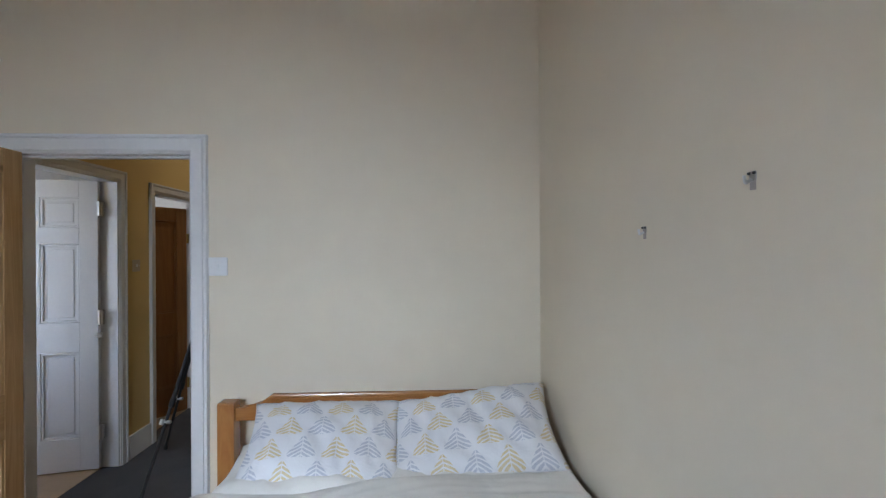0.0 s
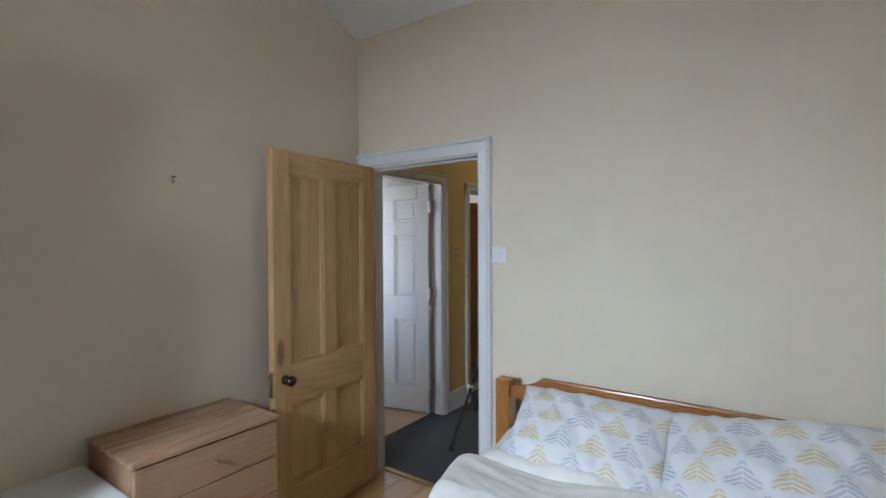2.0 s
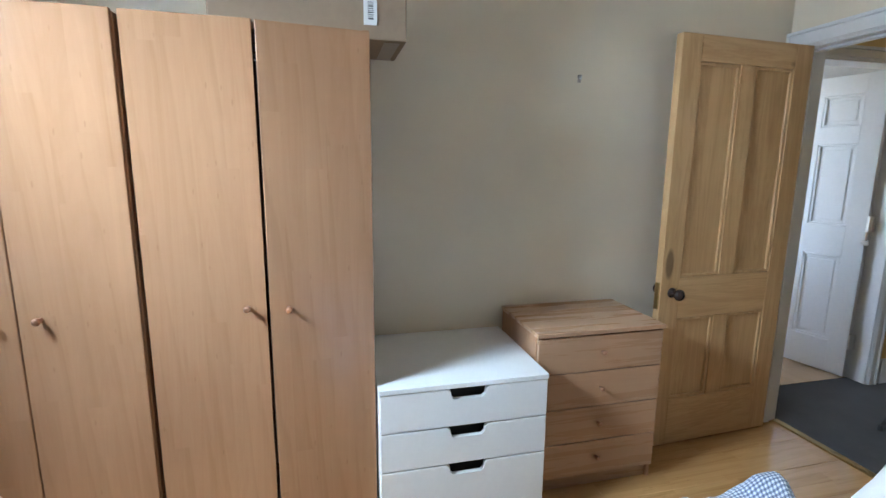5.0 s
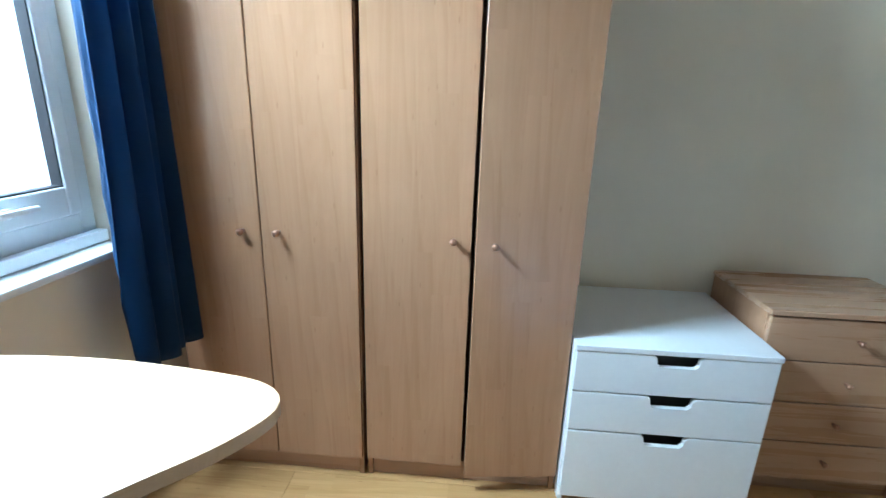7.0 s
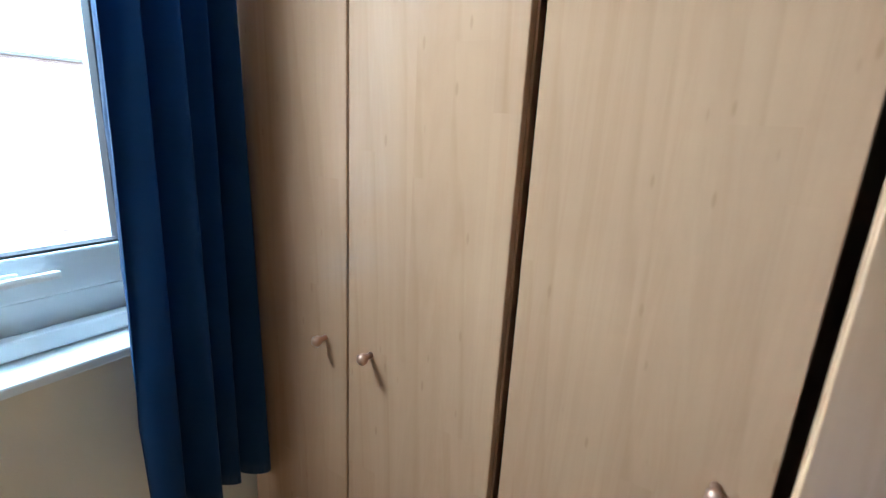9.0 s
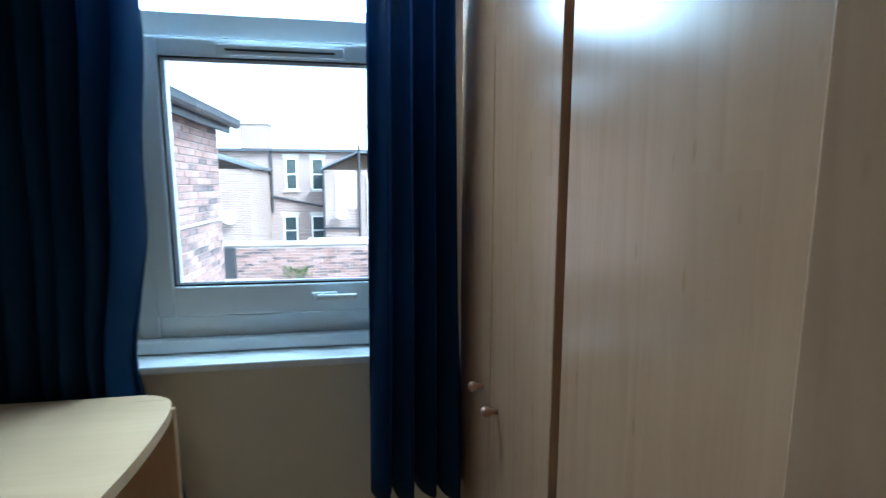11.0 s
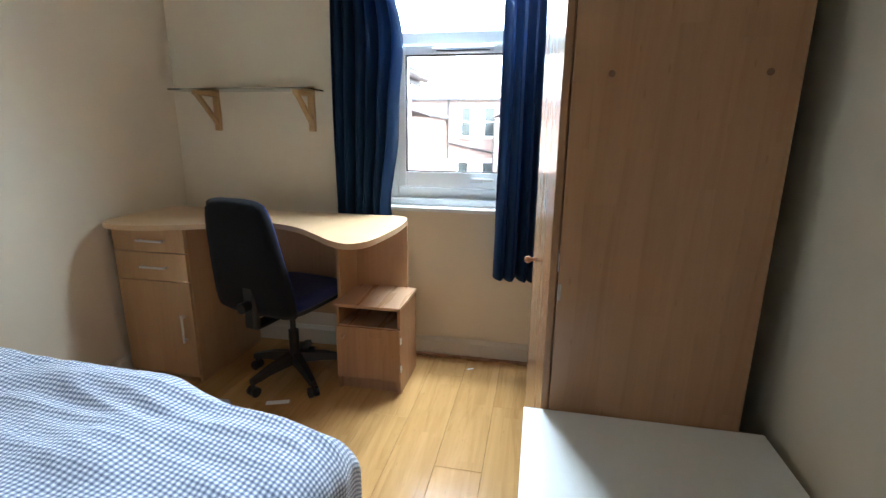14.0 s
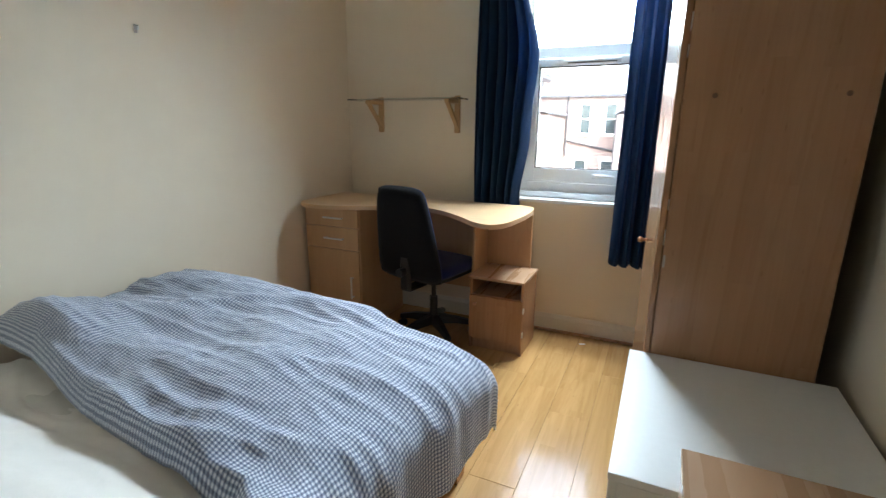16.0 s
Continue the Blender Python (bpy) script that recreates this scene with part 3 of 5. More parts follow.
# ---------------------------------------------------------------- curtains
def curtain(name, x0, x1, top, bottom, folds, seed, y, flare, label, tuck=0.0, swag=0.0):
    rnd = random.Random(seed)
    nu, nv = 120, 48
    phases = [rnd.uniform(0, 6.28) for _ in range(4)]
    bm = bmesh.new()
    grid = []
    for j in range(nv + 1):
        v = j / nv
        z = top + (bottom - top) * v
        row = []
        for i in range(nu + 1):
            u = i / nu
            spread = 1 + flare * v * v
            mid = (x0 + x1) / 2 + tuck * v
            amp = 0.040 * (0.7 + 0.3 * v)
            w = u + 0.020 * math.sin(3 * v + phases[0] + 5 * u)
            x = mid + (w - 0.5) * (x1 - x0) * spread
            wave = 2 * abs(math.sin(folds * math.pi * w + phases[1] + 0.35 * math.sin(2.1 * v + phases[2]))) ** 0.75 - 1
            wave2 = math.sin(folds * 0.53 * 2 * math.pi * w + phases[3] + 1.3 * v)
            x += swag * (1 - u) ** 2 * (math.sin(5.2 * (z - 1.30)) - 0.4 * math.sin(9.5 * z))
            yy = y + amp * wave + 0.014 * wave2
            x += 0.007 * math.cos(folds * 2 * math.pi * w + phases[1])
            zz = z + (0.006 * math.sin(folds * math.pi * w + phases[2]) * (v ** 6))
            row.append(bm.verts.new((x, yy, zz)))
        grid.append(row)
    for j in range(nv):
        for i in range(nu):
            bm.faces.new((grid[j][i], grid[j][i + 1], grid[j + 1][i + 1], grid[j + 1][i]))
    ext = bmesh.ops.solidify(bm, geom=bm.faces[:], thickness=0.002)
    ob = link(name, bm, NAVY, smooth=True)
    return tagged(ob, label, "curtain", "window curtains")


curtain("curtain", 1.325, 1.66, 2.50, 0.50, 6, 3, 0.075, 0.05, "navy blue curtain hanging in folds behind the desk", 0.02, -0.040)
curtain("curtain", 0.562, 0.765, 2.50, 0.545, 4, 8, 0.155, 0.20, "navy blue curtain hanging beside the wardrobe", -0.005)
rail = thing("curtain_rail", Matrix.Translation((1.0, 0.07, 2.52)), "white curtain rail fixed above the window", "curtain rail")
part("rail", bx(-0.72, 0.72, -0.012, 0.012, -0.012, 0.012, r=0.004), PLASTIC_W, rail)
for k in (-0.6, 0.0, 0.6):
    part("rail_bracket", bx(k - 0.012, k + 0.012, -0.07, 0.0, 0.0, 0.02, r=0.003), PLASTIC_W, rail)


# ---------------------------------------------------------------- door to the hall
def architrave(name, x0, x1, z, y, sign, w=0.075, label="white gloss painted moulded door surround"):
    """Moulded trim round an opening in a wall along x; sign: the side it stands proud of."""
    ob = tagged(new(name), label, "door frame", kind="structure")
    steps = ((0.0, w, 0.012), (0.006, w - 0.022, 0.018), (w - 0.018, w - 0.002, 0.024))

    def strip(px0, px1, z0, z1, d):
        ya, yb = sorted((y, y + sign * d))
        return bx(px0, px1, ya, yb, z0, z1, r=0.003)
    for a, b, d in steps:
        part("moulding", strip(x0 - b, x0 - a, -0.005, z + b, d), GLOSS, ob)
        part("moulding", strip(x1 + a, x1 + b, -0.005, z + b, d), GLOSS, ob)
        part("moulding", strip(x0 - b, x1 + b, z + a, z + b, d + 0.001), GLOSS, ob)
    return ob


OX0, OX1, OZ = 0.170, 0.966, 1.946
lining = tagged(new("door_lining"), "white gloss painted door lining with stop", "door frame", kind="structure")
part("jamb", bx(DX0, OX0, NY - 0.002, NY + 0.132, -0.01, OZ, r=0.003), GLOSS, lining)
part("jamb", bx(OX1, DX1, NY - 0.002, NY + 0.132, -0.01, OZ, r=0.003), GLOSS, lining)
part("head", bx(DX0, DX1, NY - 0.002, NY + 0.132, OZ, DZ, r=0.003), GLOSS, lining)
part("stop", bx(OX0, OX0 + 0.012, NY + 0.045, NY + 0.075, -0.01, OZ - 0.012, r=0.002), GLOSS, lining)
part("stop", bx(OX1 - 0.012, OX1, NY + 0.045, NY + 0.075, -0.01, OZ - 0.012, r=0.002), GLOSS, lining)
part("stop", bx(OX0, OX1, NY + 0.045, NY + 0.075, OZ - 0.012, OZ, r=0.002), GLOSS, lining)
keep = part("strike_plate", bx(OX1 - 0.004, OX1 + 0.002, NY + 0.004, NY + 0.040, 0.775, 0.90, r=0.002), BRASS, lining, "worn brass strike plate")
architrave("door_surround", OX0 - 0.012, OX1 + 0.006, OZ + 0.008, NY, -1, 0.082)


def panel_door(name, m, w, h, t, mat_v, mat_h, cells, rails, stiles, label, category="door", raised=True):
    """A framed door: local x from the hinge, y through its thickness, z up. rails: z spans; stiles: x spans; cells: panel openings."""
    d = tagged(new(name), label, category, kind="structure")
    d.matrix_world = m
    for a, b in stiles:
        part("stile", bx(a, b, 0, t, 0, h, r=0.002), mat_v, d)
    for a, b, z0, z1 in rails:
        part("rail", bx(a, b, 0.0004, t - 0.0004, z0, z1, r=0.002), mat_h, d)
    for a, b, z0, z1 in cells:
        p = part("panel", bx(a - 0.004, b + 0.004, t * 0.36, t * 0.64, z0 - 0.004, z1 + 0.004), mat_v, d)
        for side in (0, 1):
            ya = (0.004, t * 0.36) if side == 0 else (t * 0.64, t - 0.004)
            for q in ((a, a + 0.016, z0, z1), (b - 0.016, b, z0, z1), (a, b, z0, z0 + 0.016), (a, b, z1 - 0.016, z1)):
                bm = bx(q[0], q[1], ya[0], ya[1], q[2], q[3], r=0.005, seg=2)
                part("moulding", bm, mat_v, p)
            if raised:
                yy = (0.010, t * 0.36) if side == 0 else (t * 0.64, t - 0.010)
                bm = bmesh.new()
                box(bm, a + 0.035, b - 0.035, yy[0], yy[1], z0 + 0.035, z1 - 0.035, r=0.004)
                part("field", bm, mat_v, p)
    return d


LW, LH, LT = 0.755, 1.943, 0.040
# hinge on the window side of the opening, leaf swung back along the west wall
leaf_m = Matrix.Translation((0.176, NY - 0.004, 0.008)) @ pose(0, 0, 0, 0, 0, -87.3)
s1, s2, m0, m1 = 0.105, LW - 0.105, LW / 2 - 0.045, LW / 2 + 0.045
pine = panel_door("door_1", leaf_m, LW, LH, LT, PINE, PINE_X,
                  [(s1, m0, 0.24, 0.66), (m1, s2, 0.24, 0.66), (s1, m0, 0.86, 1.83), (m1, s2, 0.86, 1.83)],
                  [(s1, s2, 0.0, 0.24), (s1, s2, 0.66, 0.86), (s1, s2, 1.83, LH)],
                  [(0, s1), (s2, LW), ] + [], "stripped pine four panel door standing open", raised=False)
part("muntin", bx(m0, m1, 0.0006, LT - 0.0006, 0.24, 0.66, r=0.002), PINE, pine)
part("muntin", bx(m0, m1, 0.0006, LT - 0.0006, 0.86, 1.83, r=0.002), PINE, pine)
knob_z = 0.79
for side, yy in ((-1, 0.0), (1, LT)):
    bm = lathe(bmesh.new(), [(0.024, 0.0), (0.024, 0.004), (0.010, 0.006), (0.009, 0.026), (0.020, 0.034), (0.027, 0.045), (0.026, 0.056), (0.016, 0.064), (0.004, 0.066)])
    turned(bm, Matrix.Translation((LW - 0.065, yy, knob_z)) @ pose(0, 0, 0, -90 * side, 0, 0))
    part("door_knob", bm, DARKKNOB, pine, "dark brown round door knob", smooth=True)
part("rim_lock", bx(LW - 0.012, LW + 0.004, 0.006, LT - 0.006, knob_z - 0.08, knob_z + 0.05, r=0.002), BRASS, pine, "brass lock edge plate")
for zz in (0.25, 1.65):
    bm = bx(-0.004, 0.006, -0.004, 0.03, zz, zz + 0.09, r=0.002)
    tube(bm, (-0.004, -0.006, zz), (-0.004, -0.006, zz + 0.09), 0.006, n=10)
    part("hinge", bm, BRASS, pine)

# light switch beside the door
sw = thing("light_switch", Matrix.Translation((1.098, NY, 1.419)), "white plastic rocker light switch on the wall", "light switch")
part("plate", bx(-0.043, 0.043, -0.010, 0.0, -0.043, 0.043, r=0.004, seg=2), PLASTIC_W, sw)
part("rocker", bx(-0.006, 0.006, -0.014, -0.009, -0.010, 0.010, r=0.002), PLASTIC_W, sw)
for k in (-0.03, 0.03):
    part("screw", turned(lathe(bmesh.new(), [(0.0035, 0), (0.003, 0.0015)], 10), Matrix.Translation((k, -0.0098, 0)) @ pose(0, 0, 0, 90, 0, 0)), CHROME, sw)

# ---------------------------------------------------------------- hall beyond the door
HX = -0.05
wall("wall_hall_west", (HX, NY + 0.13), (HX, 7.2), H + 0.1, 0.12, YELLOW, [(0.09, 1.00, -0.1, 2.0), (1.385, 2.20, -0.1, 1.97)], "yellow painted hall wall with two doorways")
wall("wall_hall_east", (1.25, 7.2), (1.25, NY + 0.13), H + 0.1, 0.12, YELLOW, label="yellow painted hall wall")
wall("wall_hall_end", (HX, 7.2), (1.25, 7.2), H + 0.1, 0.12, YELLOW, label="yellow painted wall at the end of the hall")
structure("ceiling_hall", bx(-0.05, 1.25, NY + 0.135, 7.2, H, H + 0.1), CEIL, "white hall ceiling", "ceiling")
structure("hall_carpet", bx(-0.16, 1.25, NY + 0.14, 7.2, -0.06, 0.004, r=0.003), CARPET, "dark grey carpet in the hall", "carpet")
structure("threshold_strip", bx(OX0, OX1, NY + 0.105, NY + 0.145, -0.008, 0.008, r=0.004), BRASS, "dull metal threshold strip between the floors", "threshold")
# rooms behind the hall doors
# this wall's unseen opening is added for the west room lamp
wall("wall_west_room_south", (-2.6, NY + 0.13), (HX - 0.12, NY + 0.13), H, -0.1, YELLOW, [(1.0, 1.8, 0.9, 2.1)], label="yellow painted wall of the next room")
wall("wall_west_room_far", (-2.6, 7.2), (-2.6, NY + 0.13), H, -0.1, RENDERW, label="white painted wall of the next room")
wall("wall_west_room_mid", (HX - 0.12, 4.86), (-2.6, 4.86), H, 0.08, RENDERW, label="white painted partition between the rooms")
wall("wall_west_room_end", (HX - 0.12, 7.2), (-2.6, 7.2), H, -0.1, RENDERW, label="white painted wall of the far room")
structure("ceiling_west_room", bx(-2.6, HX - 0.12, NY + 0.13, 7.2, 2.45, 2.55), CEIL, "white ceiling of the rooms off the hall", "ceiling")
structure("floor_west_room", bx(-2.6, -0.165, NY + 0.14, 7.2, -0.06, 0.002), FLOORWOOD2, "pale wood laminate floor of the next room", "floor")


def side_lining(name, y0, y1, z, arch_w=0.07):
    """Lining and surround of an opening in the hall's west wall."""
    ob = tagged(new(name), "white gloss painted door frame in the hall", "door frame", kind="structure")
    part("jamb", bx(HX - 0.125, HX + 0.003, y0, y0 + 0.03, 0, z, r=0.003), GLOSS, ob)
    part("jamb", bx(HX - 0.125, HX + 0.003, y1 - 0.03, y1, 0, z, r=0.003), GLOSS, ob)
    part("head", bx(HX - 0.125, HX + 0.003, y0, y1, z - 0.03, z, r=0.003), GLOSS, ob)
    for a, b, d in ((0.0, arch_w, 0.012), (0.008, arch_w - 0.022, 0.018), (arch_w - 0.018, arch_w - 0.002, 0.024)):
        part("moulding", bx(HX, HX + d, y0 + 0.02 - b, y0 + 0.02 - a, 0, z - 0.02 + b, r=0.003), GLOSS, ob)
        part("moulding", bx(HX, HX + d, y1 - 0.02 + a, y1 - 0.02 + b, 0, z - 0.02 + b, r=0.003), GLOSS, ob)
        part("moulding", bx(HX, HX + d + 0.001, y0 + 0.02 - b, y1 - 0.02 + b, z - 0.02 + a, z - 0.02 + b, r=0.003), GLOSS, ob)
    return ob


side_lining("hall_door_frame", 3.785, 4.685, 2.0)
side_lining("hall_door_frame", 5.08, 5.88, 1.97)
wd_m = Matrix.Translation((-0.160, 4.652, 0.012)) @ pose(0, 0, 0, 0, 0, 180 + 12)
wl, a0, a1, b0, b1 = 0.76, 0.11, 0.335, 0.425, 0.65
white = panel_door("door_2", wd_m, wl, 1.96, 0.04, GLOSS, GLOSS,
                   [(a0, a1, 0.22, 0.80), (b0, b1, 0.22, 0.80), (a0, a1, 1.00, 1.53), (b0, b1, 1.00, 1.53), (a0, a1, 1.64, 1.84), (b0, b1, 1.64, 1.84)],
                   [(a0, b1, 0, 0.22), (a0, b1, 0.80, 1.00), (a0, b1, 1.53, 1.64), (a0, b1, 1.84, 1.96)],
                   [(0, a0), (b1, wl)], "white painted six panel door standing open", raised=True)
for z0, z1 in ((0.22, 0.80), (1.00, 1.53), (1.64, 1.84)):
    part("muntin", bx(a1, b0, 0.0006, 0.0394, z0, z1, r=0.002), GLOSS, white)
for zz in (0.20, 0.98, 1.72):
    bm = bx(-0.028, 0.004, 0.012, 0.044, zz, zz + 0.10, r=0.002)
    tube(bm, (-0.012, 0.048, zz), (-0.012, 0.048, zz + 0.10), 0.008, n=10)
    part("hinge", bm, CHROME, white, "steel butt hinge")
bm = bx(-0.022, 0.014, 0.03, 0.048, 0.89, 0.925, r=0.003)
tube(bm, (-0.03, 0.05, 0.907), (0.018, 0.05, 0.907), 0.006, n=8)
part("latch", bm, CHROME, white, "small steel latch")

bd_m = Matrix.Translation((-0.185, 5.84, 0.012)) @ pose(0, 0, 0, 0, 0, 180 + 62)
brown = panel_door("door_3", bd_m, 0.73, 1.87, 0.04, DARKDOOR, DARKDOOR,
                   [(0.1, 0.32, 0.24, 0.72), (0.41, 0.63, 0.24, 0.72), (0.1, 0.32, 0.92, 1.75), (0.41, 0.63, 0.92, 1.75)],
                   [(0.1, 0.63, 0, 0.24), (0.1, 0.63, 0.72, 0.92), (0.1, 0.63, 1.75, 1.87)],
                   [(0, 0.1), (0.63, 0.73)], "brown stained panelled door left ajar", raised=False)
for z0, z1 in ((0.24, 0.72), (0.92, 1.75)):
    part("muntin", bx(0.32, 0.41, 0.0006, 0.0394, z0, z1, r=0.002), DARKDOOR, brown)
for zz in (0.2, 1.55):
    part("hinge", bx(-0.02, 0.004, 0.01, 0.044, zz, zz + 0.09, r=0.002), BRASS, brown)
part("door_handle", turned(lathe(bmesh.new(), [(0.008, 0), (0.008, 0.04), (0.024, 0.05), (0.022, 0.066), (0.006, 0.07)]), Matrix.Translation((0.67, 0.04, 0.82)) @ pose(0, 0, 0, -90, 0, 0)), CHROME, brown, "pale metal knob", True)
skh = structure("baseboard_hall", bx(HX, HX + 0.018, 4.76, 5.02, 0.0, 0.17, r=0.006, seg=2), GLOSS, "tall white painted hall skirting", "skirting")
hs = thing("hall_switch", Matrix.Translation((HX, 4.86, 1.385)), "beige plastic switch on the hall wall", "light switch")
part("plate", bx(0, 0.01, -0.043, 0.043, -0.043, 0.043, r=0.004, seg=2), plain("aged_plastic", (0.55, 0.45, 0.30), 0.4), hs)
part("rocker", bx(0.009, 0.014, -0.006, 0.006, -0.01, 0.01, r=0.002), PLASTIC_W, hs)
part("screw", bx(0.0095, 0.011, 0.028, 0.032, -0.002, 0.002), CHROME, hs)

# tripod standing in the hall
tri = thing("tripod", Matrix.Translation((0, 0, 0.004)), "black camera tripod standing on the hall carpet", "tripod")
top = Vector((0.52, 4.62, 1.02))
for foot in ((0.39, 4.14), (0.12, 4.93), (1.0, 4.86)):
    f = Vector((*foot, 0.012))
    d = (f - top)
    sec1 = part("leg", tube(tube(bmesh.new(), top, top + d * 0.5, 0.014), top + d * 0.47, top + d * 0.52, 0.018), BLACKPL, tri, smooth=False)
    part("lower_leg", tube(bmesh.new(), top + d * 0.5, f, 0.010), BLACKPL, sec1)
    part("rubber_foot", tube(bmesh.new(), f - Vector((0, 0, 0.012)), f + Vector((0, 0, 0.02)), 0.014, 0.012), GASKET, sec1)
    bm = bmesh.new()
    tube(bm, top + d * 0.60 + Vector((-0.03, 0, 0)), top + d * 0.60 + Vector((0.03, 0, 0)), 0.012)
    tube(bm, top + d * 0.585 + Vector((-0.02, 0, 0)), top + d * 0.615 + Vector((-0.02, 0, 0)), 0.018)
    part("leg_clamp", bm, CHROME, sec1, "bright metal leg clamp")
part("centre_column", tube(bmesh.new(), top - Vector((0, 0, 0.35)), top + Vector((0, 0, 0.25)), 0.013), BLACKPL, tri)
part("hub", tube(bmesh.new(), top - Vector((0, 0, 0.04)), top + Vector((0, 0, 0.05)), 0.04), BLACKPL, tri)
part("head", bx(top.x - 0.03, top.x + 0.03, top.y - 0.03, top.y + 0.03, top.z + 0.25, top.z + 0.33, r=0.008), BLACKPL, tri)


# ---------------------------------------------------------------- wardrobes
def wardrobe(name, y0, y1, x0, x1, h, split, swing, label, drop=0.0, gap=0.002):
    """Two-door wardrobe against the west wall, doors facing +x. swing: how far each door stands ajar, degrees."""
    w = thing(name, Matrix.Translation((x0, y0, 0)), label, "wardrobe", "wardrobes")
    d, wd, t = x1 - x0, y1 - y0, 0.018
    part("side_panel", bx(0, d - 0.021, 0, t, 0, h - 0.004, r=0.0015), LAMINATE, w)
    part("side_panel", bx(0, d - 0.021, wd - t, wd, 0, h - 0.004, r=0.0015), LAMINATE, w)
    part("top_panel", bx(0, d - 0.021, t, wd - t, h - 0.024, h - 0.005, r=0.0015), LAMINATE_Y, w)
    part("base_panel", bx(0.01, d - 0.022, t, wd - t, 0.070, 0.088), LAMINATE_Y, w)
    part("plinth", bx(d - 0.060, d - 0.032, t, wd - t, 0.0, 0.070, r=0.0015), LAMINATE_Y, w)
    part("back_panel", bx(0.002, 0.006, t, wd - t, 0.07, h - 0.03), GAP_SHADE, w)
    for i, (a, b, hinge) in enumerate(((0.002, split - gap, 0), (split + gap, wd - 0.002, 1))):
        dw = b - a
        ang = swing[i]
        z0 = 0.085 - (drop if i else 0)
        bm = bx(0, 0.018, 0, dw, 0, h - 0.085, r=0.0015) if hinge == 0 else bx(0, 0.018, -dw, 0, 0, h - 0.085, r=0.0015)
        door_mesh = part("door", bm, LAMINATE, w)
        door_mesh.matrix_basis = Matrix.Translation((d - 0.018, a if hinge == 0 else b, z0)) @ pose(0, 0, 0, 0, 0, -ang if hinge == 0 else ang)
        ky = (dw - 0.056) if hinge == 0 else -(dw - 0.056)
        k = lathe(bmesh.new(), [(0.006, 0.0), (0.0055, 0.012), (0.010, 0.018), (0.011, 0.026), (0.007, 0.031), (0.002, 0.032)], 14)
        turned(k, Matrix.Translation((0.018, ky, 0.93 - z0)) @ pose(0, 0, 0, 0, 90, 0))
        part("knob", k, COPPER, door_mesh, "small copper coloured knob", True)
        for hz in (0.12, 0.9, h - 0.28):
            hb = bx(-0.02, 0.0, (0.002 if hinge == 0 else -0.03), (0.03 if hinge == 0 else -0.002), hz, hz + 0.045, r=0.002)
            part("hinge", hb, CHROME, door_mesh)
    return w


W1 = wardrobe("wardrobe", 0.125, 0.748, 0.025, 0.545, 1.792, 0.308, (0.0, 0.0), "tall beech laminate wardrobe with two closed doors beside the curtain")
W2 = wardrobe("wardrobe", 0.762, 1.446, 0.085, 0.541, 1.792, 0.349, (0.0, 6.8), "tall beech laminate wardrobe with one door slightly ajar", 0.012, 0.005)
part("hinge_plate", bx(0.4265, 0.4335, 0.684, 0.6855, 0.905, 0.945, r=0.0005), HINGEM, W2, "small steel hinge plate")
for dx in (0.060, 0.356):
    bm = turned(lathe(bmesh.new(), [(0.007, 0), (0.007, 0.001), (0.005, 0.0022)], 12), Matrix.Translation((dx, 0.684, 1.409)) @ pose(0, 0, 0, -90, 0, 0))
    part("screw_cap", bm, CAPBROWN, W2, "brown screw cap")

# cardboard box lying on the wardrobe, overhanging its end
cb = thing("cardboard_box", Matrix.Translation((0.105, 0.962, 1.789)), "large taped brown cardboard box lying on top of the wardrobe", "box")
part("carton", bx(0, 0.305, 0, 0.622, 0.0, 0.372, r=0.006, seg=2), CARD, cb)
part("top_flap", bx(0.002, 0.151, 0.004, 0.618, 0.373, 0.376), CARD, cb)
part("top_flap", bx(0.154, 0.303, 0.004, 0.618, 0.373, 0.376), CARD, cb)
part("tape", bx(0.3055, 0.3075, 0.006, 0.616, 0.165, 0.215), CARDTAPE, cb, "strip of clear brown packing tape")
part("tape", bx(0.05, 0.24, 0.6225, 0.6245, 0.10, 0.23), CARDTAPE, cb)
lab = part("label", bx(0.3062, 0.3082, 0.478, 0.522, 0.045, 0.135), PAPER, cb, "white paper label with a bar code")
for i in range(9):
    z = 0.062 + i * 0.0065
    part("print", bx(0.3081, 0.3088, 0.492, 0.510, z, z + (0.0022 if i % 3 else 0.004)), INK_SHADE, lab)
part("tape", bx(0.02, 0.285, 0.548, 0.600, -0.0022, -0.0004), CARDTAPE, cb)


# ---------------------------------------------------------------- chests of drawers
def drawer_front(bm_parent, w, d, x, y0, y1, z0, z1):
    """White front with a finger notch cut from its top edge."""
    cy, nw, nd_ = (y0 + y1) / 2 + 0.005, 0.132, 0.042
    outline = [(y0, z0), (y1, z0), (y1, z1), (cy + nw / 2 + 0.012, z1), (cy + nw / 2, z1 - 0.010), (cy + nw / 2, z1 - nd_ + 0.012), (cy + nw / 2 - 0.012, z1 - nd_),
               (cy - nw / 2 + 0.012, z1 - nd_), (cy - nw / 2, z1 - nd_ + 0.012), (cy - nw / 2, z1 - 0.010), (cy - nw / 2 - 0.012, z1), (y0, z1)]
    bm = prism(bmesh.new(), outline, 0, 0.018, r=0.002, seg=1)
    turned(bm, Matrix(((0, 0, 1, x), (1, 0, 0, 0), (0, 1, 0, 0), (0, 0, 0, 1))))
    return part("drawer_front", bm, CHEST_W, w)


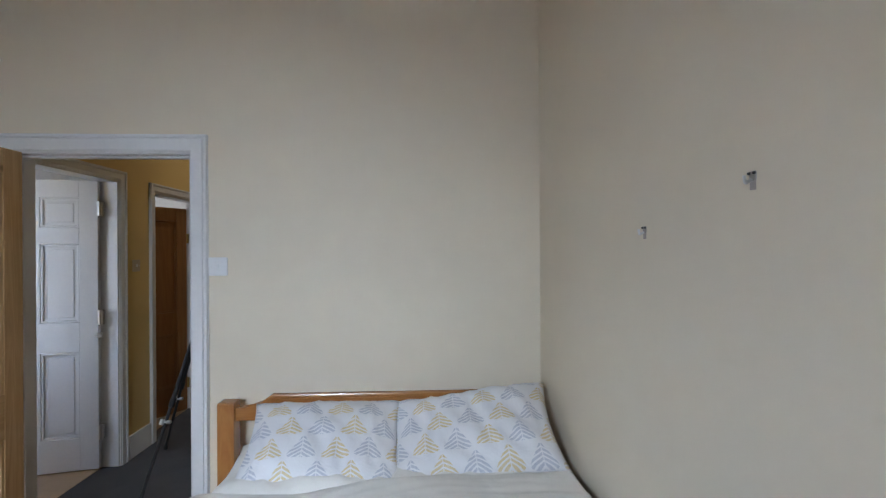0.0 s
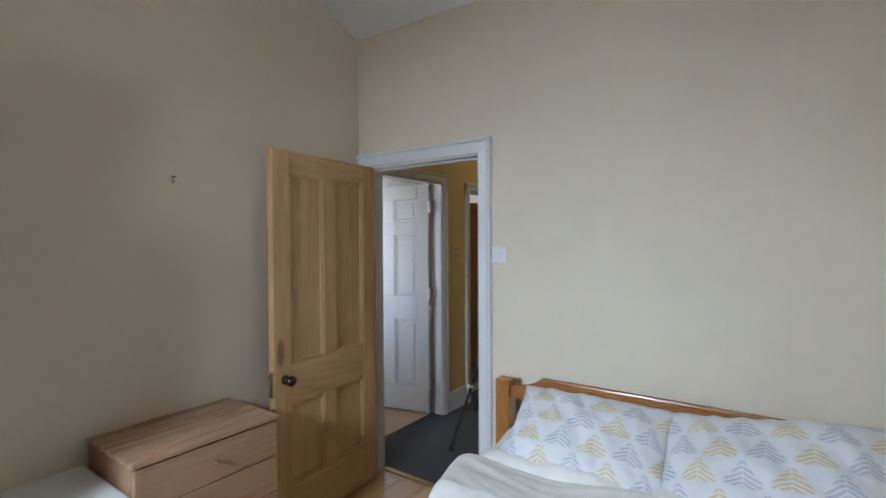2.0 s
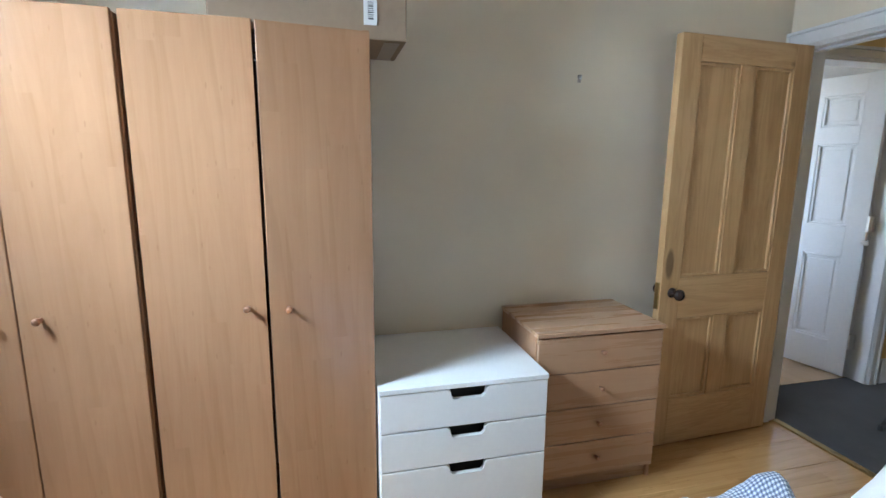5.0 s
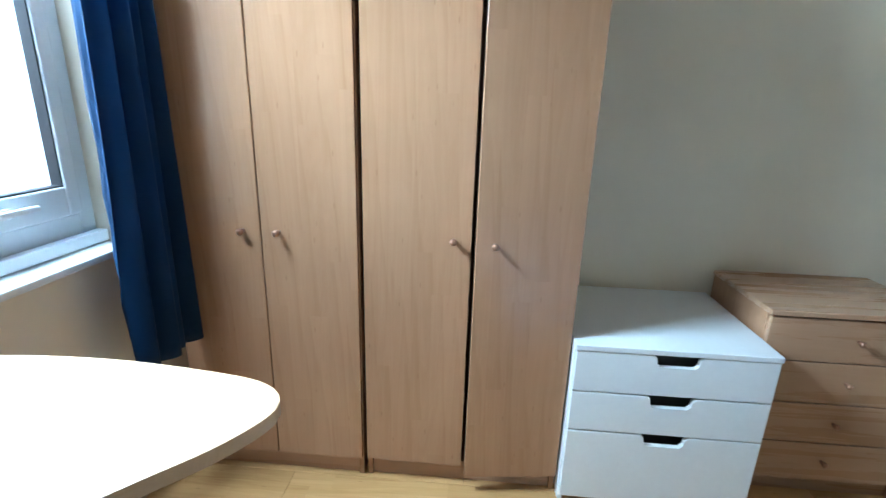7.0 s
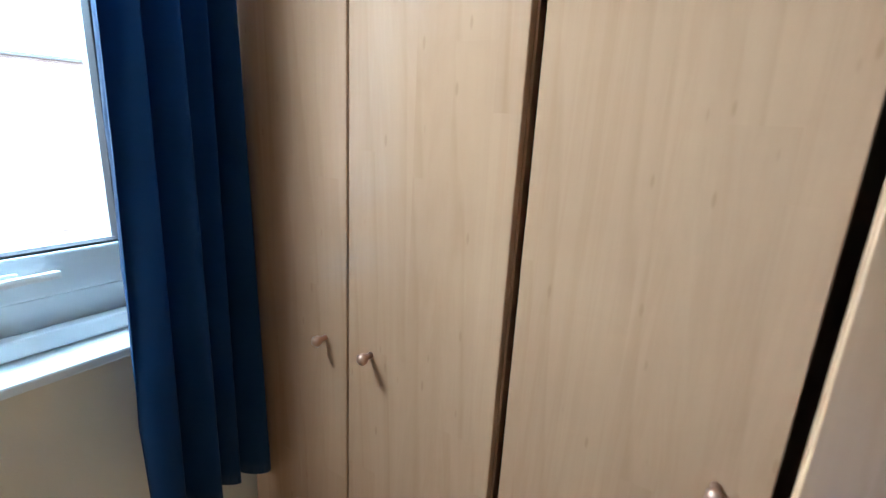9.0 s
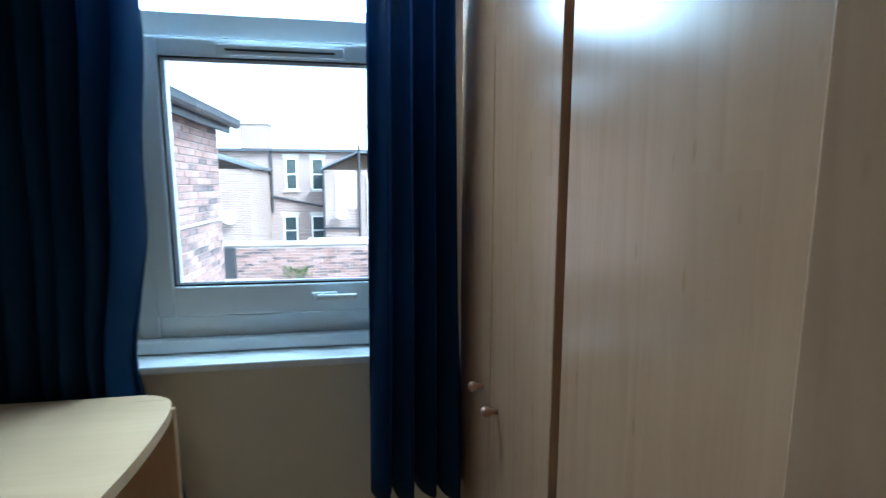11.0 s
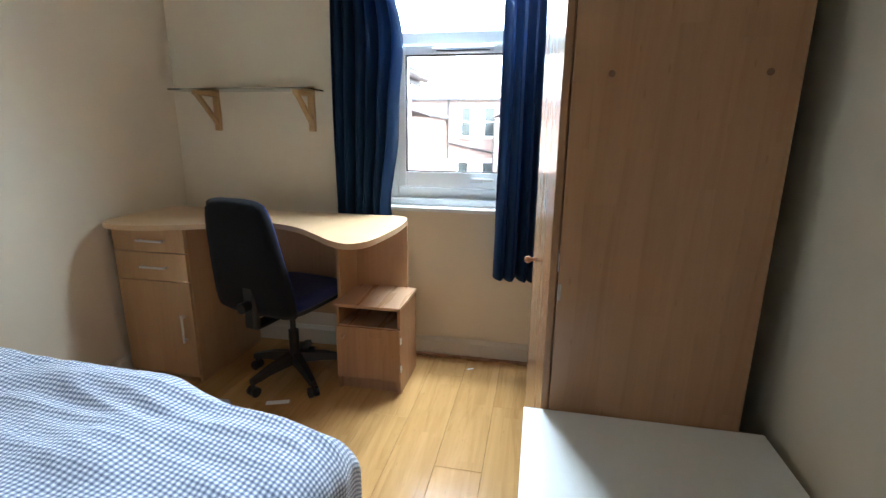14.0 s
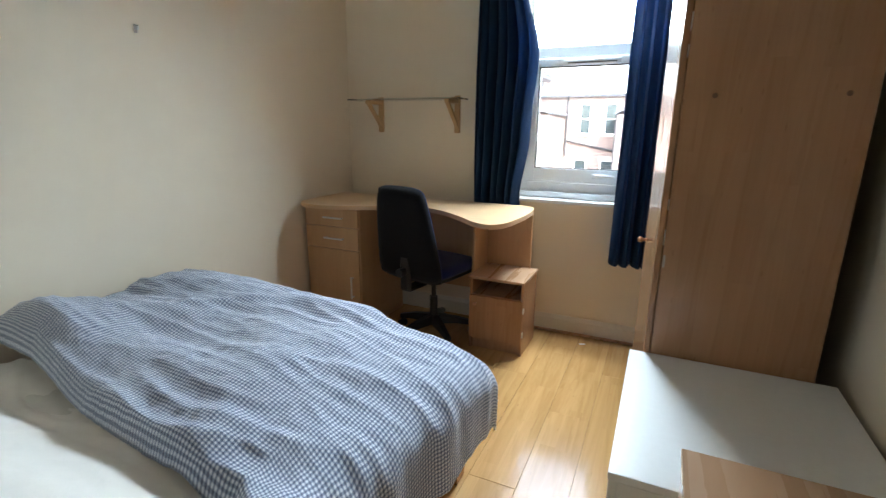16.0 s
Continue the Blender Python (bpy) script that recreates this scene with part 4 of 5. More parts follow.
def white_chest():
    c = thing("white_chest", Matrix.Translation((0.035, 1.453, 0)), "low white lacquered chest of drawers with cut finger notches", "chest of drawers")
    d, w, h = 0.527, 0.633, 0.619
    t = 0.018
    part("side_panel", bx(0, d, 0, t, 0, h - t, r=0.0015), CHEST_W, c)
    part("side_panel", bx(0, d, w - t, w, 0, h - t, r=0.0015), CHEST_W, c)
    part("top", bx(0, d + 0.020, 0, w, h - t, h, r=0.002, seg=2), CHEST_W, c)
    part("back_panel", bx(0.002, 0.008, t, w - t, 0.03, h - t), CHEST_W, c)
    part("base", bx(0.01, d - 0.02, t, w - t, 0.03, 0.048), CHEST_W, c)
    # black sheet behind the notches: the drawers' inner shade put into colour
    part("dark_inside", bx(d - 0.045, d - 0.040, t, w - t, 0.05, h - t - 0.002), INK_SHADE, c, "black sheet standing for the shade inside the drawers")
    for z0, z1 in ((0.03, 0.302), (0.307, 0.450), (0.455, 0.598)):
        drawer_front(None, c, d, d, 0.004, w - 0.004, z0, z1)
    return c


white_chest()


def beech_chest():
    c = thing("beech_chest", Matrix.Translation((0.052, 2.098, 0)), "beech laminate chest of four drawers with small knobs", "chest of drawers")
    d, w, h, t = 0.398, 0.582, 0.725, 0.016
    part("side_panel", bx(0, d - 0.018, 0, t, 0, h - 0.018, r=0.0015), LAMINATE, c)
    part("side_panel", bx(0, d - 0.018, w - t, w, 0, h - 0.018, r=0.0015), LAMINATE, c)
    part("top", bx(-0.002, d + 0.006, -0.004, w + 0.004, h - 0.018, h, r=0.002), LAMINATE_Y, c)
    part("back_panel", bx(0.002, 0.006, t, w - t, 0.02, h - 0.02), GAP_SHADE, c)
    part("plinth", bx(d - 0.05, d - 0.032, t, w - t, 0, 0.07, r=0.0015), LAMINATE_Y, c)
    hh = (h - 0.018 - 0.075) / 4
    for i in range(4):
        z0 = 0.072 + i * hh
        f = part("drawer_front", bx(d - 0.018, d, 0.004, w - 0.004, z0, z0 + hh - 0.004, r=0.002), LAMINATE_Y, c)
        k = turned(lathe(bmesh.new(), [(0.005, 0.0), (0.005, 0.010), (0.009, 0.015), (0.010, 0.022), (0.006, 0.027), (0.002, 0.028)], 14), Matrix.Translation((d, w / 2, z0 + hh * 0.52)) @ pose(0, 0, 0, 0, 90, 0))
        part("knob", k, COPPER, f, "small copper coloured knob", True)
    return c


beech_chest()

# picture hooks left on the walls
HOOKM = plain("dull_hook_metal", (0.36, 0.33, 0.30), 0.5, 0.4, vary=0.15)
def hook(x, y, z, rz, label):
    hk = thing("wall_hook", Matrix.Translation((x, y, z)) @ pose(0, 0, 0, 0, 0, rz), label, "wall hook", "wall hooks")
    part("plate", bx(-0.009, 0.009, -0.003, 0.0, -0.008, 0.010, r=0.0015), HOOKM, hk)
    bm = bmesh.new()
    tube(bm, (0, -0.004, -0.006), (0, -0.016, -0.012), 0.003, n=8)
    tube(bm, (0, -0.016, -0.012), (0, -0.018, 0.002), 0.003, n=8)
    part("peg", bm, CHROME, hk)
    for s in (-1, 1):
        part("pin", tube(bmesh.new(), (s * 0.007, -0.006, 0.006), (s * 0.007, -0.003, 0.006), 0.0028, n=8), GASKET, hk)
    part("chipped_plaster", bx(-0.009, 0.007, -0.0015, 0.0, -0.024, -0.008, r=0.0007), plain("bare_plaster", (0.42, 0.36, 0.32), 0.9), hk)


hook(left_x(2.44), 2.44, 1.783, 90, "small worn picture hook above the beech chest")
hook(right_x(2.132), 2.132, 1.625, -90, "small worn picture hook on the wall above the bed")
hook(right_x(2.53), 2.53, 1.544, -90, "small worn picture hook on the wall above the bed")
hook(right_x(1.57), 1.57, 1.725, -90, "small worn picture hook on the wall above the bed foot")


# ---------------------------------------------------------------- desk
def smooth_outline(keys, n=8):
    """A closed Catmull-Rom loop through the keys; a key with a third item stays a sharp corner."""
    out = []
    m = len(keys)
    for i in range(m):
        p0, p1, p2, p3 = (Vector(keys[(i + k - 1) % m][:2]) for k in range(4))
        if len(keys[i]) > 2 and len(keys[(i + 1) % m]) > 2:
            out.append(tuple(p1))
            continue
        if len(keys[i]) > 2:
            p0 = p1
        if len(keys[(i + 1) % m]) > 2:
            p3 = p2
        for k in range(n):
            t = k / n
            q = 0.5 * ((2 * p1) + (p2 - p0) * t + (2 * p0 - 5 * p1 + 4 * p2 - p3) * t * t + (3 * p1 - p0 - 3 * p2 + p3) * t ** 3)
            out.append((q.x, q.y))
    return out


def desk():
    dk = thing("corner_desk", Matrix.Translation((0, 0, 0)), "maple laminate desk with a wavy front edge, standing in the corner", "desk")
    keys = [(2.685, 0.13, 1), (2.675, 0.56, 1), (2.61, 0.68), (2.43, 0.705), (2.22, 0.635), (2.03, 0.53), (1.85, 0.49), (1.68, 0.55), (1.53, 0.665), (1.41, 0.770), (1.315, 0.812),
            (1.252, 0.760), (1.225, 0.62), (1.212, 0.43), (1.225, 0.24), (1.262, 0.155), (1.34, 0.13, 1)]
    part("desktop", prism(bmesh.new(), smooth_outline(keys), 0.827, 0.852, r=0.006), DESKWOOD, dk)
    cab = part("cupboard", bx(2.24, 2.258, 0.05, 0.585, 0.0, 0.826, r=0.0015), DESKWOOD_Z_SHADE, dk)
    part("cupboard_side", bx(2.635, 2.653, 0.05, 0.585, 0.0, 0.826, r=0.0015), DESKWOOD_Z_SHADE, cab)
    part("cupboard_back", bx(2.258, 2.635, 0.05, 0.056, 0.05, 0.826), DESKWOOD_Z_SHADE, cab)
    part("cupboard_base", bx(2.258, 2.635, 0.06, 0.57, 0.035, 0.053), DESKWOOD_Z_SHADE, cab)
    part("cupboard_plinth", bx(2.258, 2.635, 0.535, 0.55, 0.0, 0.04), DESKWOOD_Z_SHADE, cab)
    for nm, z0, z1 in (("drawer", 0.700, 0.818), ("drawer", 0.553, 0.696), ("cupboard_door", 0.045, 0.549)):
        f = part(nm, bx(2.242, 2.651, 0.586, 0.604, z0, z1, r=0.003, seg=2), DESKWOOD_Z_SHADE, dk)
        bm = bmesh.new()
        if nm == "drawer":
            zc = (z0 + z1) / 2
            box(bm, 2.345, 2.495, 0.622, 0.630, zc - 0.006, zc + 0.006, r=0.003)
            for xx in (2.352, 2.480):
                box(bm, xx, xx + 0.008, 0.602, 0.626, zc - 0.004, zc + 0.004)
        else:
            box(bm, 2.285, 2.297, 0.622, 0.630, 0.235, 0.385, r=0.003)
            for zz in (0.243, 0.369):
                box(bm, 2.287, 2.295, 0.602, 0.626, zz, zz + 0.008)
        part("bar_handle", bm, CHROME, f, "brushed steel bar handle")
    part("leg_panel", bx(1.532, 1.550, 0.15, 0.40, 0.0, 0.826, r=0.0015), DESKWOOD_Z_SHADE, dk)
    part("end_panel", bx(1.245, 1.532, 0.15, 0.168, 0.0, 0.826, r=0.0015), DESKWOOD_Z_SHADE, dk)
    part("modesty_panel", bx(1.550, 2.24, 0.17, 0.188, 0.28, 0.78, r=0.0015), DESKWOOD_Z_SHADE, dk)
    return dk


desk()


def pedestal():
    p = thing("bedside_pedestal", Matrix.Translation((1.196, 0.175, 0)), "small beech laminate pedestal with an open shelf and one door", "cabinet")
    w, d, h, t = 0.332, 0.302, 0.467, 0.016
    part("side_panel", bx(0, t, 0, d, 0, h - t, r=0.0015), LAMINATE, p)
    part("side_panel", bx(w - t, w, 0, d, 0, h - t, r=0.0015), LAMINATE, p)
    part("top", bx(-0.006, w + 0.006, 0, d + 0.022, h - t, h, r=0.002), LAMINATE_Y, p)
    part("shelf", bx(t, w - t, 0, d - 0.002, 0.335, 0.350), LAMINATE_Y, p)
    part("back_panel", bx(t, w - t, 0.002, 0.008, 0.05, h - t), LAMINATE, p)
    part("plinth", bx(t, w - t, d - 0.035, d - 0.018, 0, 0.07), LAMINATE, p)
    dr = part("door", bx(0.002, w - 0.002, d, d + 0.016, 0.072, 0.347, r=0.0015), LAMINATE, p)
    k = turned(lathe(bmesh.new(), [(0.005, 0.0), (0.005, 0.010), (0.009, 0.015), (0.010, 0.022), (0.006, 0.027), (0.002, 0.028)], 14), Matrix.Translation((w - 0.045, d + 0.016, 0.30)) @ pose(0, 0, 0, -90, 0, 0))
    part("knob", k, COPPER, dr, "small copper coloured knob", True)
    for zz in (0.12, 0.27):
        part("hinge", bx(-0.003, 0.012, d - 0.014, d + 0.004, zz, zz + 0.035, r=0.002), CHROME, dr)
    return p


pedestal()


# ---------------------------------------------------------------- shelf on brackets
def shelf():
    s = thing("glass_shelf", Matrix.Translation((0, 0, 0)), "clear glass shelf on two pine brackets above the desk", "shelf")
    pane = part("shelf_pane", bx(1.755, 2.585, 0.012, 0.185, 1.497, 1.505, r=0.001), SHELFGLASS, s, "thin clear glass shelf")
    pane.visible_shadow = False
    for x in (2.42, 1.83):
        b = part("bracket", bx(x - 0.019, x + 0.019, 0.0, 0.020, 1.285, 1.525, r=0.003), BRACKET, s, "triangular raw pine bracket")
        part("bracket_arm", bx(x - 0.016, x + 0.016, 0.020, 0.190, 1.472, 1.496, r=0.003), BRACKET, b)
        bm = prism(bmesh.new(), [(0.020, 1.318), (0.020, 1.346), (0.150, 1.472), (0.178, 1.472)], -0.012, 0.012)
        turned(bm, Matrix(((0, 0, 1, x), (1, 0, 0, 0), (0, 1, 0, 0), (0, 0, 0, 1))))
        part("bracket_brace", bm, BRACKET, b)
    return s


shelf()


# ---------------------------------------------------------------- office chair
def chair():
    c = thing("office_chair", Matrix.Translation((1.80, 0.42, 0)) @ pose(0, 0, 0, 0, 0, -12), "black and blue fabric swivel office chair pushed to the desk", "office chair")
    for k in range(5):
        a = radians(77 + 72 * k)
        e = Vector((math.cos(a), math.sin(a), 0))
        n = Vector((-e.y, e.x, 0))
        bm = bmesh.new()
        vs = []
        for r, z0, z1, w in ((0.03, 0.09, 0.145, 0.030), (0.15, 0.085, 0.125, 0.024), (0.262, 0.066, 0.092, 0.017)):
            vs.append([bm.verts.new(e * r + n * s * w + Vector((0, 0, z))) for s, z in ((-1, z0), (1, z0), (0.7, z1), (-0.7, z1))])
        for p, q in zip(vs, vs[1:]):
            for i in range(4):
                bm.faces.new((p[i], p[(i + 1) % 4], q[(i + 1) % 4], q[i]))
        bm.faces.new(vs[0][::-1])
        bm.faces.new(vs[-1])
        bmesh.ops.recalc_face_normals(bm, faces=bm.faces)
        leg = part("base_leg", bm, BLACKPL, c)
        bm = bmesh.new()
        tip = e * 0.252
        for s in (-1, 1):
            tube(bm, tip + n * s * 0.006 + Vector((0, 0, 0.027)), tip + n * s * 0.024 + Vector((0, 0, 0.027)), 0.026, n=16)
        tube(bm, tip + Vector((0, 0, 0.03)), tip + Vector((0, 0, 0.085)), 0.009, n=8)
        part("castor", bm, BLACKPL, leg)
    part("gas_lift", tube(tube(bmesh.new(), (0, 0, 0.08), (0, 0, 0.27), 0.026, n=16), (0, 0, 0.27), (0, 0, 0.40), 0.015, n=12), BLACKPL, c)
    part("mechanism", bx(-0.09, 0.09, -0.11, 0.12, 0.385, 0.43, r=0.012, seg=2), BLACKPL, c)
    part("lever", tube(bmesh.new(), (0.06, -0.03, 0.40), (0.24, -0.05, 0.395), 0.006, n=8), BLACKPL, c)

    def cushion(w, d, t, bulge, taper=0.0):
        bm = bmesh.new()
        n = 16
        for side in (1, -1):
            g = []
            for j in range(n + 1):
                row = []
                for i in range(n + 1):
                    u, v = 2 * i / n - 1, 2 * j / n - 1
                    uu = u * math.sqrt(max(0, 1 - 0.18 * v ** 4))
                    vv = v * math.sqrt(max(0, 1 - 0.16 * u ** 4))
                    edge = (1 - abs(u) ** 6) * (1 - abs(v) ** 6)
                    k = 1 - taper * (v + 1) / 2
                    row.append(bm.verts.new((uu * w / 2 * k, vv * d / 2, side * (t / 2 * max(0, edge) ** 0.35 + bulge * (1 - u * u) * (1 - v * v) * (side > 0)))))
                g.append(row)
            for j in range(n):
                for i in range(n):
                    q = (g[j][i], g[j][i + 1], g[j + 1][i + 1], g[j + 1][i])
                    bm.faces.new(q if side > 0 else q[::-1])
        bmesh.ops.remove_doubles(bm, verts=bm.verts, dist=0.0005)
        return bm
    part("seat", turned(cushion(0.47, 0.46, 0.075, 0.012), Matrix.Translation((0, 0.0, 0.485))), BLUECLOTH, c, "dark blue fabric seat pad", True)
    part("seat_shell", turned(cushion(0.45, 0.44, 0.05, 0.0), Matrix.Translation((0, 0, 0.453))), BLACKPL, c, "black plastic seat underside", True)
    lean = Matrix.Translation((0, 0.245, 0.722)) @ pose(0, 0, 0, 90 - 9, 0, 0)
    part("backrest", turned(cushion(0.50, 0.57, 0.06, 0.010, 0.30), lean @ pose(0, 0, -0.012, 180, 0, 180)), BLUECLOTH, c, "dark blue fabric back pad", True)
    part("back_shell", turned(cushion(0.515, 0.58, 0.07, 0.0, 0.30), lean @ pose(0, 0, -0.026, 0, 0, 0) @ Matrix.Identity(4)), BLACKCLOTH, c, "black back shell of the backrest", True)
    bm = bmesh.new()
    box(bm, -0.035, 0.035, 0.10, 0.27, 0.375, 0.400, r=0.008)
    box(bm, -0.035, 0.035, 0.245, 0.285, 0.38, 0.70, r=0.010)
    part("back_stem", bm, BLACKPL, c)
    part("knob", tube(bmesh.new(), (0, 0.27, 0.50), (0, 0.33, 0.50), 0.026, n=14), BLACKPL, c)
    return c


chair()


# ---------------------------------------------------------------- bed
BX0, BX1, BY0, BY1 = 1.145, 2.555, 1.535, 3.49


def bed():
    b = thing("double_bed", Matrix.Translation((0, 0, 0)), "orange varnished pine double bed against the wall", "bed")
    for x in (BX0 + 0.038, BX1 - 0.038):
        part("head_post", prism(bmesh.new(), [(x - 0.036, BY1 - 0.072), (x + 0.036, BY1 - 0.072), (x + 0.036, BY1), (x - 0.036, BY1)], 0.0, 0.822, r=0.010), BEDPINE_Z, b)
        part("foot_post", prism(bmesh.new(), [(x - 0.060, BY0), (x + 0.012, BY0), (x + 0.012, BY0 + 0.07), (x - 0.060, BY0 + 0.07)], 0.0, 0.40, r=0.010), BEDPINE_Z, b)
    # shaped top rail: low shoulders, raised straight middle
    x0, x1 = BX0 + 0.074, BX1 - 0.074
    outline = [(x0, 0.735), (x1, 0.735), (x1, 0.790), (x1 - 0.07, 0.795), (x1 - 0.11, 0.815), (x1 - 0.16, 0.850), (x0 + 0.16, 0.850), (x0 + 0.11, 0.815), (x0 + 0.07, 0.795), (x0, 0.790)]
    bm = prism(bmesh.new(), outline, 0, 0.032, r=0.006)
    turned(bm, Matrix(((1, 0, 0, 0), (0, 0, 1, BY1 - 0.054), (0, 1, 0, 0), (0, 0, 0, 1))))
    hb = part("headboard_rail", bm, BEDPINE, b)
    for z in (0.826, 0.836):
        part("groove_bead", bx(x0 + 0.17, x1 - 0.17, BY1 - 0.0575, BY1 - 0.053, z, z + 0.005, r=0.002), BEDPINE, hb)
    part("headboard_rail", bx(x0, x1, BY1 - 0.052, BY1 - 0.024, 0.45, 0.56, r=0.006), BEDPINE, b)
    part("side_rail", bx(BX0 + 0.008, BX0 + 0.034, BY0 + 0.07, BY1 - 0.072, 0.23, 0.37, r=0.004), BEDPINE_Y, b)
    part("side_rail", bx(BX1 - 0.034, BX1 - 0.008, BY0 + 0.07, BY1 - 0.072, 0.23, 0.37, r=0.004), BEDPINE_Y, b)
    part("foot_rail", bx(x0, x1, BY0 + 0.015, BY0 + 0.043, 0.23, 0.37, r=0.004), BEDPINE, b)
    return b


bed()
mat_ob = thing("mattress", Matrix.Translation((0, 0, 0)), "cream double mattress lying on the bed frame", "mattress")
part("mattress_core", bx(BX0 + 0.085, BX1 - 0.04, BY0 + 0.09, BY1 - 0.085, 0.33, 0.495, r=0.05, seg=4), MATTRESS, mat_ob, smooth=True)
for zz in (0.345, 0.478):
    bm = bmesh.new()
    box(bm, BX0 + 0.081, BX1 - 0.036, BY0 + 0.086, BY1 - 0.081, zz, zz + 0.010, r=0.004)
    part("piping", bm, SHEET, mat_ob)


def drape(y, lo, r, hang):
    """How far down and inward cloth lies past an edge: returns (offset, drop) for an arc length y past lo."""
    if y <= 0:
        return y, 0.0
    arc = r * math.pi / 2
    if y < arc:
        a = y / r
        return r * math.sin(a), r * (1 - math.cos(a))
    return r + 0.02 * (y - arc), r + (y - arc)


def coverlet(name, edge, y_foot, y_head, side, foot, height, material, label, seed, puff, ripple, head=None):
    """A soft cover from the wall across the bed, falling over the open side and the foot.
    edge(y): where the open side begins; height(x, y): the lie of its top; head(x): where its upper end lies."""
    noise.seed_set(seed)
    xw = BX1 + 0.035
    nu, nv = 140, 130
    wv = (y_head - y_foot) + foot
    bm = bmesh.new()
    uvl = bm.loops.layers.uv.new("cloth")
    rows = []
    for j in range(nv + 1):
        v = wv * j / nv
        row = []
        dv, zv = drape(foot - v, 0, 0.09, foot)
        yb = y_foot - dv if v < foot else y_foot + (v - foot)
        x_edge = edge(yb)
        top = xw - x_edge
        wu = top + side
        for i in range(nu + 1):
            u = wu * i / nu
            du, zu = drape(u - top, 0, 0.10, side)
            x = x_edge - du if u > top else xw - u
            y = yb
            if head is not None and v > foot:
                y += (head(x) - y_head) * ((v - foot) / (wv - foot)) ** 2
            drop = max(zu, zv) + 0.25 * min(zu, zv)
            inner = max(0.0, 1 - (zu + zv) / 0.25)
            n1 = noise.fractal(Vector((x * 1.3, y * 1.4, seed * 3.1)), 0.9, 2.0, 3)
            warp = 0.25 * noise.noise(Vector((x * 1.5, y * 1.5, seed + 3)))
            fold = noise.noise(Vector((y * 4.2 - x * 0.9 + warp * 3.5, y * 0.5 + x * 0.9, seed)))
            fine = noise.noise(Vector((y * 15 + x * 0.6 + warp * 8, y * 1.0 + x * 2.2, seed + 5)))
            crease = (1 - 2 * abs(fold))
            tiny = noise.noise(Vector((x * 19 - y * 9 + warp * 9, y * 17 + x * 6, seed + 7)))
            zz = height(x, y) - drop + puff * (0.35 + 0.65 * inner) * (0.5 + 0.5 * n1) + ripple * crease + ripple * 0.5 * (1 - 2 * abs(fine)) + ripple * 0.16 * (1 - 2 * abs(tiny))
            e = min(1.0, (wv - v) / 0.07)
            zz -= 0.07 * (1 - e) ** 2 * inner
            side_push = (0.04 * noise.noise(Vector((y * 4.0, zz * 1.2, seed + 9))) + 0.012 * fine) * min(1.0, zu / 0.10)
            foot_push = (0.035 * noise.noise(Vector((x * 4.0, zz * 1.2, seed + 11))) + 0.012 * fine) * min(1.0, zv / 0.10)
            row.append((bm.verts.new((x + side_push, y + foot_push, zz)), (u, v)))
        rows.append(row)
    for j in range(nv):
        for i in range(nu):
            q = (rows[j][i], rows[j][i + 1], rows[j + 1][i + 1], rows[j + 1][i])
            f = bm.faces.new([p[0] for p in q])
            for loop, p in zip(f.loops, q):
                loop[uvl].uv = p[1]
    bmesh.ops.recalc_face_normals(bm, faces=bm.faces)
    bm.normal_update()
    rim = [e for e in bm.edges if len(e.link_faces) == 1]
    under = {v: bm.verts.new(v.co - v.normal * 0.010) for v in list(bm.verts)}
    for f in list(bm.faces):
        loops = list(f.loops)[::-1]
        g = bm.faces.new([under[p.vert] for p in loops])
        for loop, p in zip(g.loops, loops):
            loop[uvl].uv = p[uvl].uv
    for e in rim:
        a, b = e.verts
        g = bm.faces.new((a, b, under[b], under[a]))
        for loop, p in zip(g.loops, (a, b, b, a)):
            loop[uvl].uv = p.link_loops[0][uvl].uv
    ob = thing(name, Matrix.Identity(4), label, "duvet", "bed covers")
    part("cover", bm, material, ob, smooth=True)
    return ob


def lerp(a, b, t):
    t = max(0.0, min(1.0, t))
    return a + (b - a) * t


coverlet("white_duvet", lambda y: lerp(1.46, 1.27, (y - 2.2) / 0.75), 2.22, 3.06, 0.20, 0.0, lambda x, y: lerp(0.47, 0.60, (y - 2.42) / 0.35) + 0.05 * lerp(0, 1, (x - 1.65) / 0.5) * lerp(0, 1, (y - 2.5) / 0.3), SHEET,
         "rumpled white cotton duvet pulled down below the pillows", 21, 0.07, 0.010)
coverlet("gingham_duvet", lambda y: lerp(1.145, 1.215, (y - 1.80) / 0.40), 1.565, 2.56, 0.32, 0.20,
         lambda x, y: lerp(0.51, 0.575, (x - 1.1) / 1.1) - 0.06 * lerp(1, 0, (x - 1.12) / 0.40) + 0.085 * math.exp(-((x - 2.43) / 0.22) ** 2 - ((y - 2.16) / 0.12) ** 2) + 0.04 * math.exp(-((x - 2.35) / 0.3) ** 2 - ((y - 1.66) / 0.14) ** 2) + 0.05 * math.exp(-((x - 1.16) / 0.12) ** 2 - ((y - 2.44) / 0.12) ** 2), CHECK,
         "blue-grey and white gingham duvet bunched over the bed foot", 4, 0.090, 0.023, head=lambda x: 2.56 - lerp(0.0, 0.14, (x - 1.12) / 0.20) - lerp(0.0, 0.06, (x - 1.35) / 0.60) - lerp(0.0, 0.07, (x - 1.95) / 0.40))


